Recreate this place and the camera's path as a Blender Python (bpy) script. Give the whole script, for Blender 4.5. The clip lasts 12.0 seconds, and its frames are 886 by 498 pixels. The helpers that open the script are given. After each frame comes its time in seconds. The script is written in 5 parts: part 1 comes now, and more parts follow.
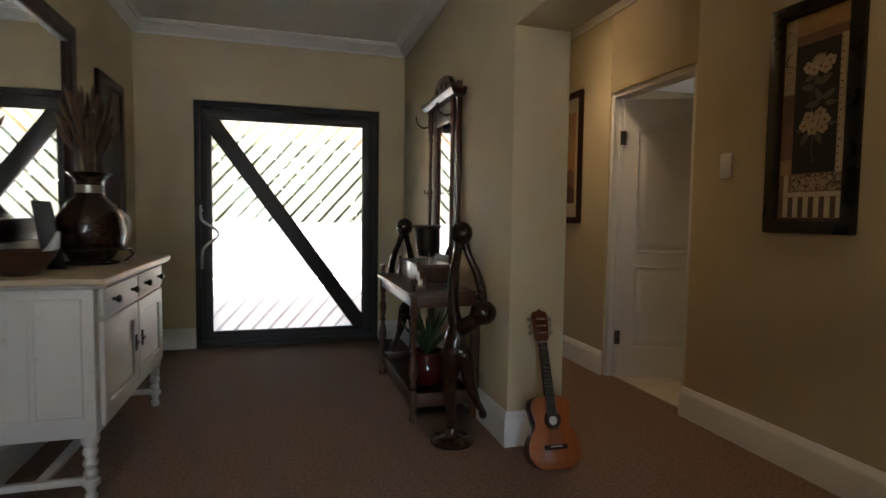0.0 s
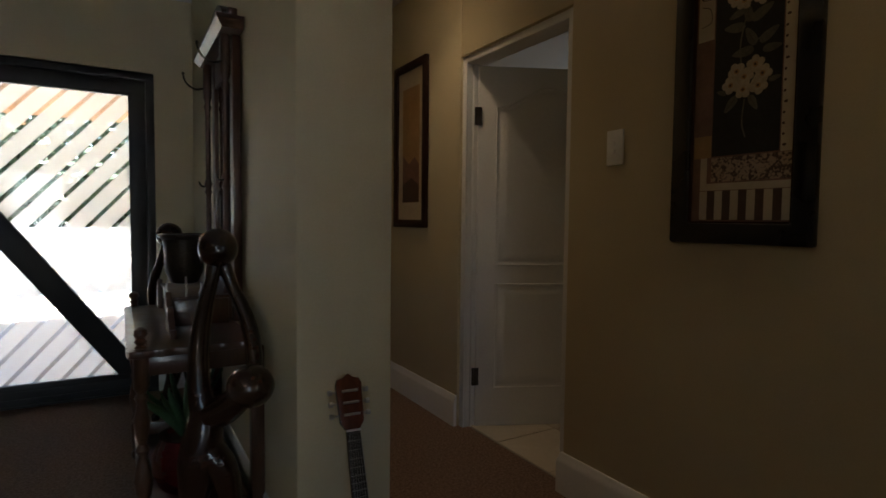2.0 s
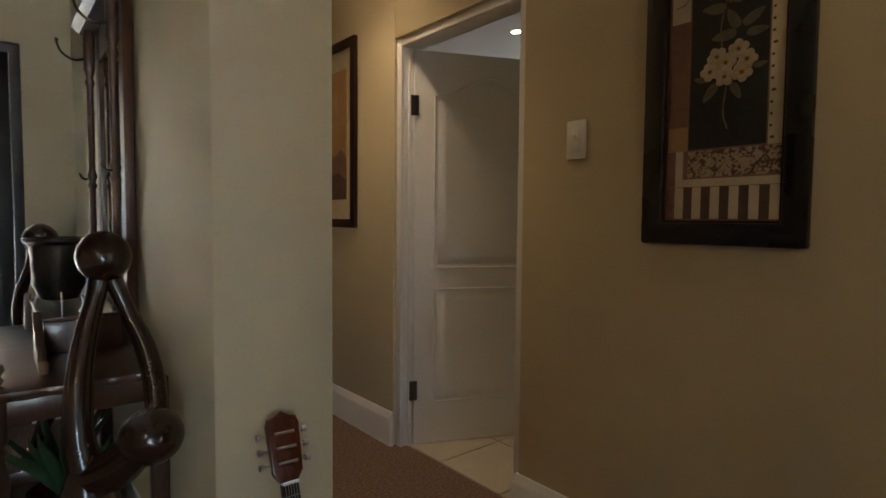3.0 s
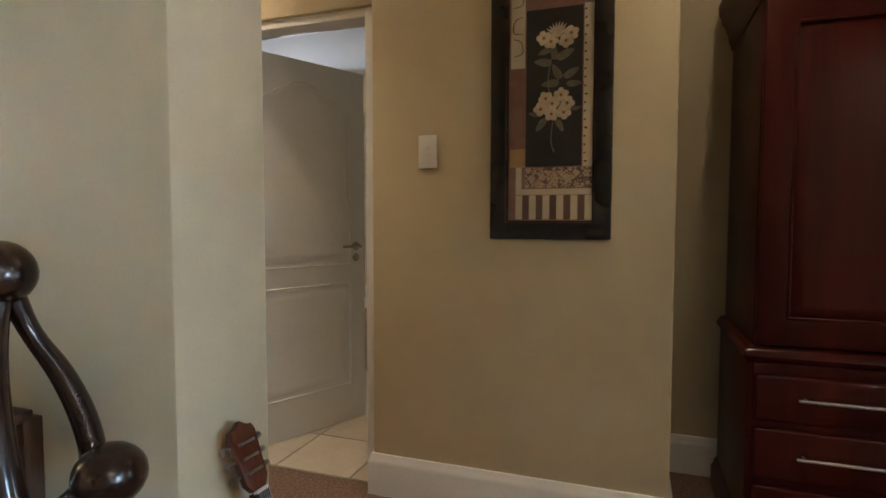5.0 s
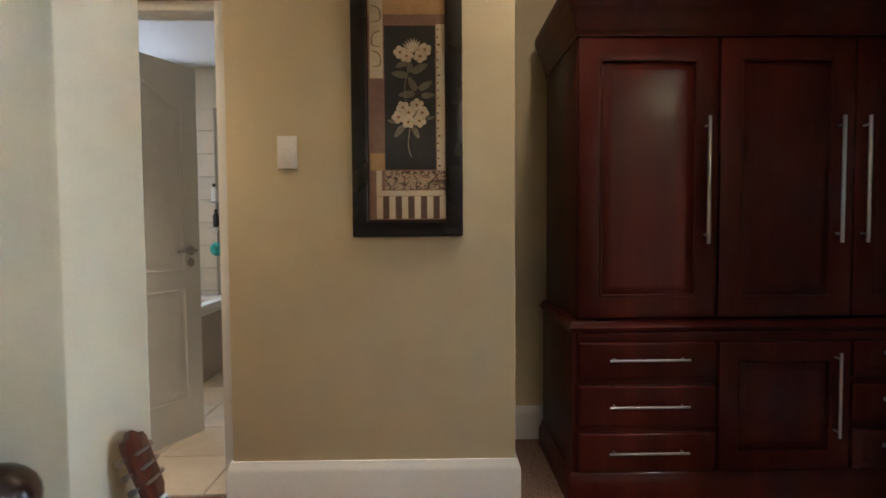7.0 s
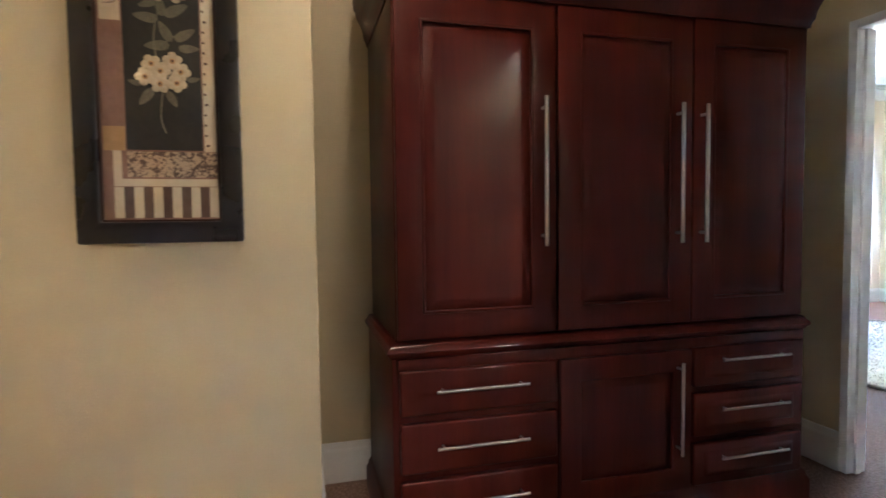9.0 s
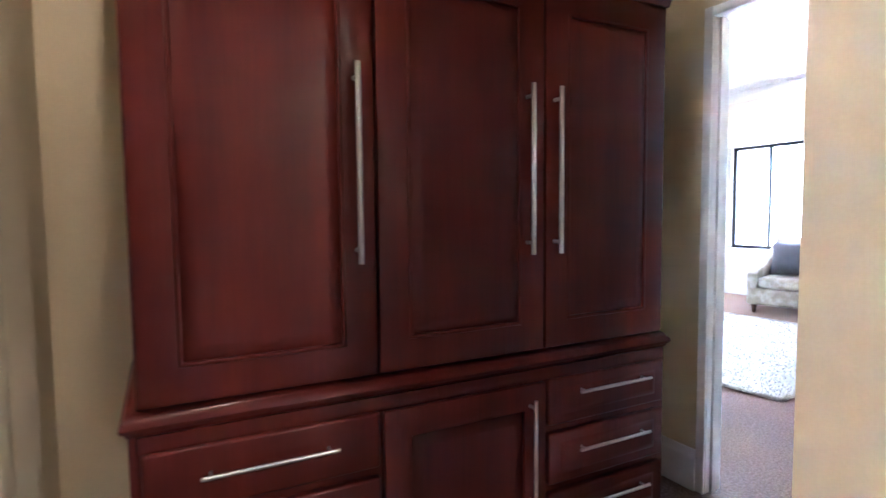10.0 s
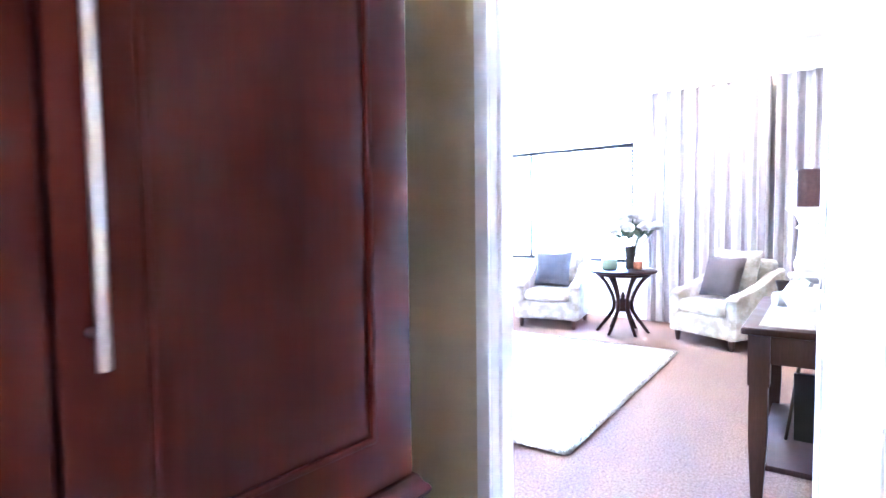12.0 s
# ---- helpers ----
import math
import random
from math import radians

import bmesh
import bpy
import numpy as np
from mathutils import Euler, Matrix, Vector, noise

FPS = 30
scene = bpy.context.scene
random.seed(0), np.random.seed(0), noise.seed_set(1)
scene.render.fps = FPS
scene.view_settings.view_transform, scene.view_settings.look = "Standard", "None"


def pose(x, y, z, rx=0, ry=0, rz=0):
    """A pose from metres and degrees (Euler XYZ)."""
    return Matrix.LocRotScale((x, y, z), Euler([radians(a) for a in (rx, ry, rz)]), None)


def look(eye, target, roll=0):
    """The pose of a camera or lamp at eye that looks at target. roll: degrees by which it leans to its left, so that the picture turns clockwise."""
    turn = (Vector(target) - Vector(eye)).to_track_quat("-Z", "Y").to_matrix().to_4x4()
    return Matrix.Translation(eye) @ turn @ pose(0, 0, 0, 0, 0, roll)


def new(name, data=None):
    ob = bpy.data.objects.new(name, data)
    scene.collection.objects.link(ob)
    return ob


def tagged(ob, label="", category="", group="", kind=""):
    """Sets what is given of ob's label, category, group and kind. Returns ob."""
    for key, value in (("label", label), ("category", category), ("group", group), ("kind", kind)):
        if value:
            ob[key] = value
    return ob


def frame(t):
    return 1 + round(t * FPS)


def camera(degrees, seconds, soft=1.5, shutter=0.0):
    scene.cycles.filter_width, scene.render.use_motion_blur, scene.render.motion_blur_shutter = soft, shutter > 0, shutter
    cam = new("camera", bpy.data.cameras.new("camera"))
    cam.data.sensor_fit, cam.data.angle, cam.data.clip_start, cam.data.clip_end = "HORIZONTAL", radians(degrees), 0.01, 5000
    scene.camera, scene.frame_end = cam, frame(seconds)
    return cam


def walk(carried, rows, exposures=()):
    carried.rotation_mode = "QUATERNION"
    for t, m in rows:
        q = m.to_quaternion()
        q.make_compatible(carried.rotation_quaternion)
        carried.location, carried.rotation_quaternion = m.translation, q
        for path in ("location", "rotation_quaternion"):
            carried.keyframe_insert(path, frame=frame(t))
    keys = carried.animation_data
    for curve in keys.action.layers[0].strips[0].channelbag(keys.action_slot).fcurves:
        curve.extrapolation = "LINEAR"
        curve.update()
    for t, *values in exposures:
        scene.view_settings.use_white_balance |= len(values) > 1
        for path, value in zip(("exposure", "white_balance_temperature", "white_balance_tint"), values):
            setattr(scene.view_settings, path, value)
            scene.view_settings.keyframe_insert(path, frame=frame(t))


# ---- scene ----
cam = camera(78.2, 12.0, 1.5, 0.3)
PATH = [
    (0, (0.007, 1.052, 1.170), (0.573, 2.968, 1.050), 0.8),
    (0.5, (0.210, 1.337, 1.178), (0.871, 3.222, 1.061), 0.8),
    (1, (0.420, 1.576, 1.193), (1.199, 3.414, 1.078), 0.6),
    (1.5, (0.560, 1.819, 1.192), (1.455, 3.604, 1.085), 0.7),
    (2, (0.662, 1.980, 1.177), (1.681, 3.700, 1.072), 0.6),
    (2.5, (0.755, 2.143, 1.184), (1.886, 3.791, 1.081), 0.5),
    (3, (0.714, 2.276, 1.179), (1.992, 3.811, 1.072), 0.5),
    (5, (0.213, 2.657, 1.187), (2.098, 3.318, 1.079), 0.1),
    (5.5, (0.106, 2.755, 1.184), (2.053, 3.201, 1.075), 0.0),
    (6, (0.033, 2.838, 1.168), (2.016, 3.080, 1.068), -0.2),
    (6.5, (0.021, 2.864, 1.163), (2.017, 2.954, 1.067), -0.3),
    (8.5, (0.345, 2.685, 1.141), (2.309, 2.330, 1.064), -0.8),
    (9, (0.505, 2.572, 1.168), (2.434, 2.065, 1.066), -0.7),
    (9.5, (0.706, 2.415, 1.202), (2.560, 1.677, 1.086), -0.6),
    (10, (0.893, 2.205, 1.209), (2.660, 1.288, 1.075), -0.6),
    (10.5, (1.091, 2.020, 1.228), (2.735, 0.897, 1.094), -0.7),
    (11, (1.283, 1.808, 1.225), (2.760, 0.469, 1.100), -0.7),
    (11.5, (1.446, 1.575, 1.228), (2.822, 0.129, 1.114), -0.9),
    (12, (1.612, 1.295, 1.230), (2.893, -0.240, 1.114), -0.7),
]
EXPOSURES = [(0.0, 4.12, 6600, 16), (0.5, 3.42, 6400, 15), (1.0, 2.9, 6150, 13), (1.5, 2.68, 5950, 12), (2.0, 3.15, 6150, 13), (2.5, 4.0, 6300, 14), (3.0, 4.45, 6200, 14), (5.0, 5.55, 5600, 13), (6.5, 5.87, 5300, 13), (8.5, 6.75, 5050, 13), (9.5, 7.0, 4950, 16), (10.0, 7.5, 4750, 20), (10.5, 7.9, 4650, 23), (11.0, 8.42, 4600, 25), (11.5, 8.75, 4550, 25), (12.0, 8.75, 4480, 25)]
walk(cam, [(t, look(eye, target, roll)) for t, eye, target, roll in PATH], EXPOSURES)

# ---------------------------------------------------------------- light
SUN_ELEVATION, SUN_AZIMUTH = 70.0, 30.0
world = bpy.data.worlds.new("sky")
scene.world = world
world.use_nodes = True
sky = world.node_tree.nodes.new("ShaderNodeTexSky")
sky.sky_type, sky.sun_disc = "NISHITA", False
sky.sun_elevation, sky.sun_rotation = radians(SUN_ELEVATION), radians(SUN_AZIMUTH)
world.node_tree.links.new(sky.outputs[0], world.node_tree.nodes["Background"].inputs[0])
world.node_tree.nodes["Background"].inputs[1].default_value = 0.15


def lamp(name, kind, m, energy, colour=(1, 1, 1), **settings):
    light = bpy.data.lights.new(name, kind)
    light.energy, light.color = energy, colour
    ob = new(name, light)
    ob.matrix_world = m
    if kind == "SUN":
        light.angle = settings["angle"]
    if kind == "AREA":
        light.shape, light.size, light.size_y = "RECTANGLE", settings["size"], settings["size_y"]
    if kind == "SPOT":
        light.spot_size, light.spot_blend, light.shadow_soft_size = settings["spot_size"], settings["spot_blend"], settings["soft"]
    if kind == "POINT":
        light.shadow_soft_size = settings["soft"]
    return ob


az, el = radians(SUN_AZIMUTH), radians(SUN_ELEVATION)
lamp("sun", "SUN", look((20 * math.sin(az), 20 * math.cos(az), 20 * math.tan(el)), (0, 0, 0)), 5.0, (1.0, 0.94, 0.85), angle=radians(0.5))
# sky light in the bedroom and hall window openings
lamp("daylight_fill", "AREA", look((4.99, -5.40, 1.37), (4.99, 0.0, 1.2)), 0.48, (0.9, 0.95, 1.0), size=1.95, size_y=1.42)
lamp("daylight_fill", "AREA", look((-0.88, -3.14, 1.20), (-0.88, 4.0, 0.8)), 1.5, (0.62, 0.76, 1.0), size=1.18, size_y=1.7)
# added fill lamp at the bathroom's solid end wall, which has no window
lamp("daylight_fill", "AREA", look((4.9, 5.4, 1.75), (2.4, 4.6, 1.0)), 0.6, (0.92, 0.96, 1.0), size=0.9, size_y=0.8)

# ---------------------------------------------------------------- materials


def surface(name, dark, light, scale=6.0, fine=90.0, rough=0.6, rough_var=0.1, bump=0.1, metal=0.0, stretch=(1, 1, 1), coat=0.0, island=0.0, sheen=0.0, mix=(0.3, 0.7), share=0.4, spec=0.5):
    """A node material: two scales of noise between two colours, varied gloss and a fine relief."""
    m = bpy.data.materials.new(name)
    m.use_nodes = True
    n, k = m.node_tree.nodes, m.node_tree.links
    b = n["Principled BSDF"]
    co = n.new("ShaderNodeTexCoord")
    mp = n.new("ShaderNodeMapping")
    mp.inputs["Scale"].default_value = stretch
    k.new(co.outputs["Object"], mp.inputs[0])
    large, small = n.new("ShaderNodeTexNoise"), n.new("ShaderNodeTexNoise")
    large.inputs["Scale"].default_value, large.inputs["Detail"].default_value = scale, 4
    small.inputs["Scale"].default_value, small.inputs["Detail"].default_value = fine, 3
    k.new(mp.outputs[0], large.inputs[0]), k.new(mp.outputs[0], small.inputs[0])
    both = n.new("ShaderNodeMix")
    both.data_type = "FLOAT"
    both.inputs[0].default_value = share
    k.new(large.outputs[0], both.inputs[2]), k.new(small.outputs[0], both.inputs[3])
    ramp = n.new("ShaderNodeValToRGB")
    ramp.color_ramp.elements[0].position, ramp.color_ramp.elements[1].position = mix
    ramp.color_ramp.elements[0].color, ramp.color_ramp.elements[1].color = (*dark, 1), (*light, 1)
    k.new(both.outputs[0], ramp.inputs[0])
    colour = ramp.outputs[0]
    if island:
        info, hsv, span = n.new("ShaderNodeObjectInfo"), n.new("ShaderNodeHueSaturation"), n.new("ShaderNodeMapRange")
        span.inputs["To Min"].default_value, span.inputs["To Max"].default_value = 1 - island, 1 + island
        k.new(info.outputs["Random"], span.inputs[0]), k.new(span.outputs[0], hsv.inputs["Value"]), k.new(colour, hsv.inputs["Color"])
        colour = hsv.outputs[0]
    k.new(colour, b.inputs["Base Color"])
    gloss = n.new("ShaderNodeMapRange")
    gloss.inputs["To Min"].default_value, gloss.inputs["To Max"].default_value = max(0.02, rough - rough_var), min(1, rough + rough_var)
    k.new(large.outputs[0], gloss.inputs[0]), k.new(gloss.outputs[0], b.inputs["Roughness"])
    b.inputs["Metallic"].default_value, b.inputs["Coat Weight"].default_value = metal, coat
    b.inputs["Coat Roughness"].default_value = 0.10
    b.inputs["Specular IOR Level"].default_value = spec
    b.inputs["Sheen Weight"].default_value = sheen
    if bump:
        relief = n.new("ShaderNodeBump")
        relief.inputs["Strength"].default_value, relief.inputs["Distance"].default_value = bump, 0.004
        k.new(small.outputs[0], relief.inputs["Height"]), k.new(relief.outputs[0], b.inputs["Normal"])
    return m


def clear(name, colour, rough=0.02):
    m = bpy.data.materials.new(name)
    m.use_nodes = True
    n, k = m.node_tree.nodes, m.node_tree.links
    for node in list(n):
        if node.type == "BSDF_PRINCIPLED":
            n.remove(node)
    see, shine, fresnel, mixer = n.new("ShaderNodeBsdfTransparent"), n.new("ShaderNodeBsdfGlossy"), n.new("ShaderNodeFresnel"), n.new("ShaderNodeMixShader")
    see.inputs[0].default_value, shine.inputs["Roughness"].default_value, fresnel.inputs[0].default_value = (*colour, 1), rough, 1.5
    k.new(fresnel.outputs[0], mixer.inputs[0]), k.new(see.outputs[0], mixer.inputs[1]), k.new(shine.outputs[0], mixer.inputs[2])
    k.new(mixer.outputs[0], n["Material Output"].inputs[0])
    return m


def frosted(name, colour, through_share=0.65):
    m = bpy.data.materials.new(name)
    m.use_nodes = True
    n, k = m.node_tree.nodes, m.node_tree.links
    for node in list(n):
        if node.type == "BSDF_PRINCIPLED":
            n.remove(node)
    pass_on, scatter, mixer = n.new("ShaderNodeBsdfTranslucent"), n.new("ShaderNodeBsdfDiffuse"), n.new("ShaderNodeMixShader")
    pass_on.inputs[0].default_value, scatter.inputs[0].default_value = (*colour, 1), (*colour, 1)
    mixer.inputs[0].default_value = 1 - through_share
    k.new(pass_on.outputs[0], mixer.inputs[1]), k.new(scatter.outputs[0], mixer.inputs[2])
    see, veil = n.new("ShaderNodeBsdfTransparent"), n.new("ShaderNodeMixShader")
    veil.inputs[0].default_value = 0.72
    k.new(see.outputs[0], veil.inputs[1]), k.new(mixer.outputs[0], veil.inputs[2])
    k.new(veil.outputs[0], n["Material Output"].inputs[0])
    return m


def glowing(name, colour, strength):
    m = bpy.data.materials.new(name)
    m.use_nodes = True
    b = m.node_tree.nodes["Principled BSDF"]
    b.inputs["Emission Color"].default_value, b.inputs["Emission Strength"].default_value = (*colour, 1), strength
    return m


def mirror_glass(name):
    m = bpy.data.materials.new(name)
    m.use_nodes = True
    b = m.node_tree.nodes["Principled BSDF"]
    b.inputs["Base Color"].default_value, b.inputs["Metallic"].default_value, b.inputs["Roughness"].default_value = (0.86, 0.88, 0.87, 1), 1, 0.02
    return m


def striped(name, first, second, width, axis, rough=0.9):
    """Woven stripes of the given width along one axis of the object."""
    m = surface(name, first, second, rough=rough, bump=0.2, fine=400)
    n, k = m.node_tree.nodes, m.node_tree.links
    b = n["Principled BSDF"]
    co, split, wave, mixer = n.new("ShaderNodeTexCoord"), n.new("ShaderNodeSeparateXYZ"), n.new("ShaderNodeMath"), n.new("ShaderNodeMix")
    step = n.new("ShaderNodeMath")
    wave.operation, wave.inputs[1].default_value = "PINGPONG", width
    step.operation, step.inputs[1].default_value = "GREATER_THAN", width / 2
    k.new(co.outputs["Object"], split.inputs[0]), k.new(split.outputs[axis], wave.inputs[0]), k.new(wave.outputs[0], step.inputs[0])
    mixer.data_type = "RGBA"
    mixer.inputs[6].default_value, mixer.inputs[7].default_value = (*first, 1), (*second, 1)
    k.new(step.outputs[0], mixer.inputs[0]), k.new(mixer.outputs[2], b.inputs["Base Color"])
    return m


WALL = surface("ochre_wall_paint", (0.55, 0.47, 0.30), (0.61, 0.525, 0.345), 2.5, 160, 0.55, 0.08, 0.12)
WALL_PALE = surface("cream_wall_paint", (0.66, 0.60, 0.48), (0.70, 0.64, 0.52), 2.5, 160, 0.6, 0.08, 0.12)
CEILING = surface("white_ceiling_paint", (0.70, 0.69, 0.66), (0.76, 0.75, 0.72), 2.0, 120, 0.8, 0.05, 0.08)
WHITE = surface("white_gloss_paint", (0.72, 0.72, 0.71), (0.80, 0.80, 0.79), 3.0, 70, 0.32, 0.08, 0.04)
CARPET = surface("brown_loop_carpet", (0.145, 0.094, 0.070), (0.315, 0.220, 0.172), 80.0, 230, 0.97, 0.02, 0.9, mix=(0.40, 0.60), share=0.5, spec=0.08)
TILE = surface("cream_floor_tile", (0.60, 0.53, 0.42), (0.70, 0.63, 0.52), 4.0, 40, 0.22, 0.08, 0.02, island=0.05)
GROUT = surface("grey_grout", (0.30, 0.27, 0.23), (0.38, 0.35, 0.30), 20, 200, 0.9, 0.05, 0.3)
WALL_TILE = surface("beige_wall_tile", (0.62, 0.56, 0.46), (0.72, 0.66, 0.56), 5, 60, 0.2, 0.06, 0.02, island=0.05)
MOSAIC = surface("brown_mosaic", (0.30, 0.22, 0.15), (0.62, 0.54, 0.42), 40, 90, 0.25, 0.08, 0.05, island=0.4)
MAHOGANY = surface("red_brown_mahogany", (0.027, 0.0027, 0.0022), (0.080, 0.0098, 0.0054), 1.5, 16, 0.40, 0.05, 0.02, stretch=(5, 5, 0.3), coat=0.16, island=0.10, mix=(0.28, 0.72), share=0.22, spec=0.12)
DARK_WOOD = surface("dark_stained_wood", (0.020, 0.008, 0.006), (0.052, 0.020, 0.013), 3, 40, 0.38, 0.1, 0.06, stretch=(4, 4, 0.5), coat=0.05, spec=0.2)
BROWN_WOOD = surface("walnut_brown_wood", (0.045, 0.020, 0.011), (0.115, 0.052, 0.028), 3, 40, 0.33, 0.1, 0.06, stretch=(4, 4, 0.5), coat=0.25)
EBONY = surface("polished_black_wood", (0.016, 0.007, 0.004), (0.042, 0.018, 0.010), 7, 60, 0.25, 0.08, 0.04, coat=0.3)
BLACK_FRAME = surface("black_lacquered_frame", (0.006, 0.005, 0.006), (0.014, 0.010, 0.010), 6, 60, 0.28, 0.08, 0.03, coat=0.2)
BRONZE_ALU = surface("dark_bronze_aluminium", (0.020, 0.018, 0.017), (0.034, 0.030, 0.028), 4, 120, 0.42, 0.08, 0.03)
STEEL = surface("brushed_steel", (0.41, 0.40, 0.39), (0.48, 0.47, 0.46), 6, 200, 0.34, 0.04, 0.0, metal=1.0)
NICKEL = surface("satin_nickel", (0.24, 0.23, 0.22), (0.36, 0.35, 0.34), 8, 120, 0.35, 0.06, 0.02, metal=1.0)
DARK_METAL = surface("tarnished_metal", (0.05, 0.042, 0.035), (0.10, 0.085, 0.07), 12, 120, 0.4, 0.1, 0.05, metal=1.0)
DISTRESSED = surface("worn_white_paint", (0.40, 0.36, 0.29), (0.62, 0.61, 0.58), 6, 45, 0.5, 0.12, 0.12, stretch=(2, 2, 0.8), mix=(0.24, 0.40))
LIGHT_TOP = surface("bleached_wood_top", (0.36, 0.28, 0.18), (0.55, 0.46, 0.34), 3, 40, 0.4, 0.1, 0.08, stretch=(4, 0.6, 4))
GLASS = clear("clear_glass", (0.93, 0.95, 0.94))
FILM = frosted("frosted_film", (0.98, 0.95, 0.88), 0.95)
MIRROR = mirror_glass("mirror_silver")
PLASTIC = surface("white_plastic", (0.80, 0.79, 0.77), (0.86, 0.85, 0.83), 8, 80, 0.35, 0.05, 0.01)
RUBBER = surface("black_plastic", (0.012, 0.012, 0.012), (0.022, 0.022, 0.022), 8, 80, 0.5, 0.1, 0.05)
LEAF = surface("aloe_leaf", (0.018, 0.050, 0.020), (0.060, 0.125, 0.050), 8, 80, 0.45, 0.1, 0.1)
RED_GLAZE = surface("red_glazed_pottery", (0.050, 0.004, 0.006), (0.105, 0.010, 0.010), 5, 50, 0.14, 0.06, 0.03, coat=0.4)
SPRUCE = surface("amber_spruce_top", (0.24, 0.066, 0.018), (0.36, 0.115, 0.034), 5, 60, 0.22, 0.05, 0.02, stretch=(9, 9, 0.5), coat=0.4)
ROSEWOOD = surface("rosewood_side", (0.050, 0.014, 0.008), (0.13, 0.036, 0.018), 5, 50, 0.22, 0.05, 0.02, stretch=(4, 4, 0.5), coat=0.4)
FABRIC = surface("cream_damask", (0.29, 0.25, 0.19), (0.48, 0.445, 0.385), 12, 300, 0.92, 0.04, 0.35, sheen=0.3, mix=(0.44, 0.56))
CUSHION_BLUE = surface("slate_velvet", (0.044, 0.047, 0.064), (0.092, 0.096, 0.120), 6, 250, 0.85, 0.06, 0.3, sheen=0.2)
CUSHION_BROWN = surface("taupe_velvet", (0.050, 0.038, 0.034), (0.098, 0.076, 0.070), 6, 250, 0.85, 0.06, 0.3, sheen=0.2)
SHAG = surface("cream_shag", (0.50, 0.47, 0.41), (0.70, 0.67, 0.61), 9, 120, 0.97, 0.02, 0.4, sheen=0.4)
CURTAIN = striped("striped_curtain_linen", (0.62, 0.60, 0.59), (0.27, 0.25, 0.255), 0.076, 0)
GRASS_DRY = surface("dried_grass", (0.060, 0.034, 0.020), (0.135, 0.080, 0.048), 12, 120, 0.9, 0.05, 0.3)

# ---------------------------------------------------------------- building helpers


def thing(name, m, label, category, group="", kind=""):
    ob = new(name)
    ob.matrix_world = m
    return tagged(ob, label, category, group, kind)


def finish(name, bm, material, smooth=40):
    me = bpy.data.meshes.new(name)
    bmesh.ops.recalc_face_normals(bm, faces=bm.faces)
    if smooth:
        for f in bm.faces:
            f.smooth = True
        for e in bm.edges:
            if len(e.link_faces) == 2 and e.calc_face_angle(0) > radians(smooth):
                e.smooth = False
    bm.to_mesh(me)
    bm.free()
    me.materials.append(material)
    return me


def part(name, bm, material, parent=None, label="", m=None, smooth=40):
    ob = new(name, finish(name, bm, material, smooth))
    if parent is not None:
        ob.parent = parent
    if m is not None:
        ob.matrix_local = m
    return tagged(ob, label)


def structure(name, bm, material, label, category="wall", smooth=40):
    return tagged(new(name, finish(name, bm, material, smooth)), label, category, kind="structure")


def box(bm, x0, y0, z0, x1, y1, z1, bevel=0.0, segs=2):
    made = bmesh.ops.create_cube(bm, size=1.0)["verts"]
    for v in made:
        v.co = Vector(((x0 + x1) / 2 + v.co.x * (x1 - x0), (y0 + y1) / 2 + v.co.y * (y1 - y0), (z0 + z1) / 2 + v.co.z * (z1 - z0)))
    if bevel:
        edges = list({e for v in made for e in v.link_edges})
        bmesh.ops.bevel(bm, geom=edges, offset=bevel, segments=segs, profile=0.5, affect="EDGES", clamp_overlap=True)
    return bm


def block(x0, y0, z0, x1, y1, z1, bevel=0.0, segs=2):
    return box(bmesh.new(), x0, y0, z0, x1, y1, z1, bevel, segs)


def boxes(*rows, bevel=0.0):
    bm = bmesh.new()
    for r in rows:
        box(bm, *r, bevel=bevel)
    return bm


def lathe(profile, segs=24, bm=None, at=(0, 0, 0)):
    """A turned shape from rows of radius and height."""
    bm = bm or bmesh.new()
    rings = []
    for r, z in profile:
        rings.append([bm.verts.new((at[0] + r * math.cos(2 * math.pi * i / segs), at[1] + r * math.sin(2 * math.pi * i / segs), at[2] + z)) for i in range(segs)])
    for a, b in zip(rings, rings[1:]):
        for i in range(segs):
            bm.faces.new((a[i], a[(i + 1) % segs], b[(i + 1) % segs], b[i]))
    bm.faces.new(rings[0][::-1]), bm.faces.new(rings[-1])
    return bm


def smooth_line(points, steps=8):
    """Catmull-Rom through points of any dimension."""
    pts = [np.array(p, float) for p in points]
    pts = [2 * pts[0] - pts[1], *pts, 2 * pts[-1] - pts[-2]]
    out = []
    for i in range(1, len(pts) - 2):
        a, b, c, d = pts[i - 1:i + 3]
        for s in range(steps):
            t = s / steps
            out.append(0.5 * (2 * b + (c - a) * t + (2 * a - 5 * b + 4 * c - d) * t * t + (3 * b - a - 3 * c + d) * t ** 3))
    return out + [pts[-2]]


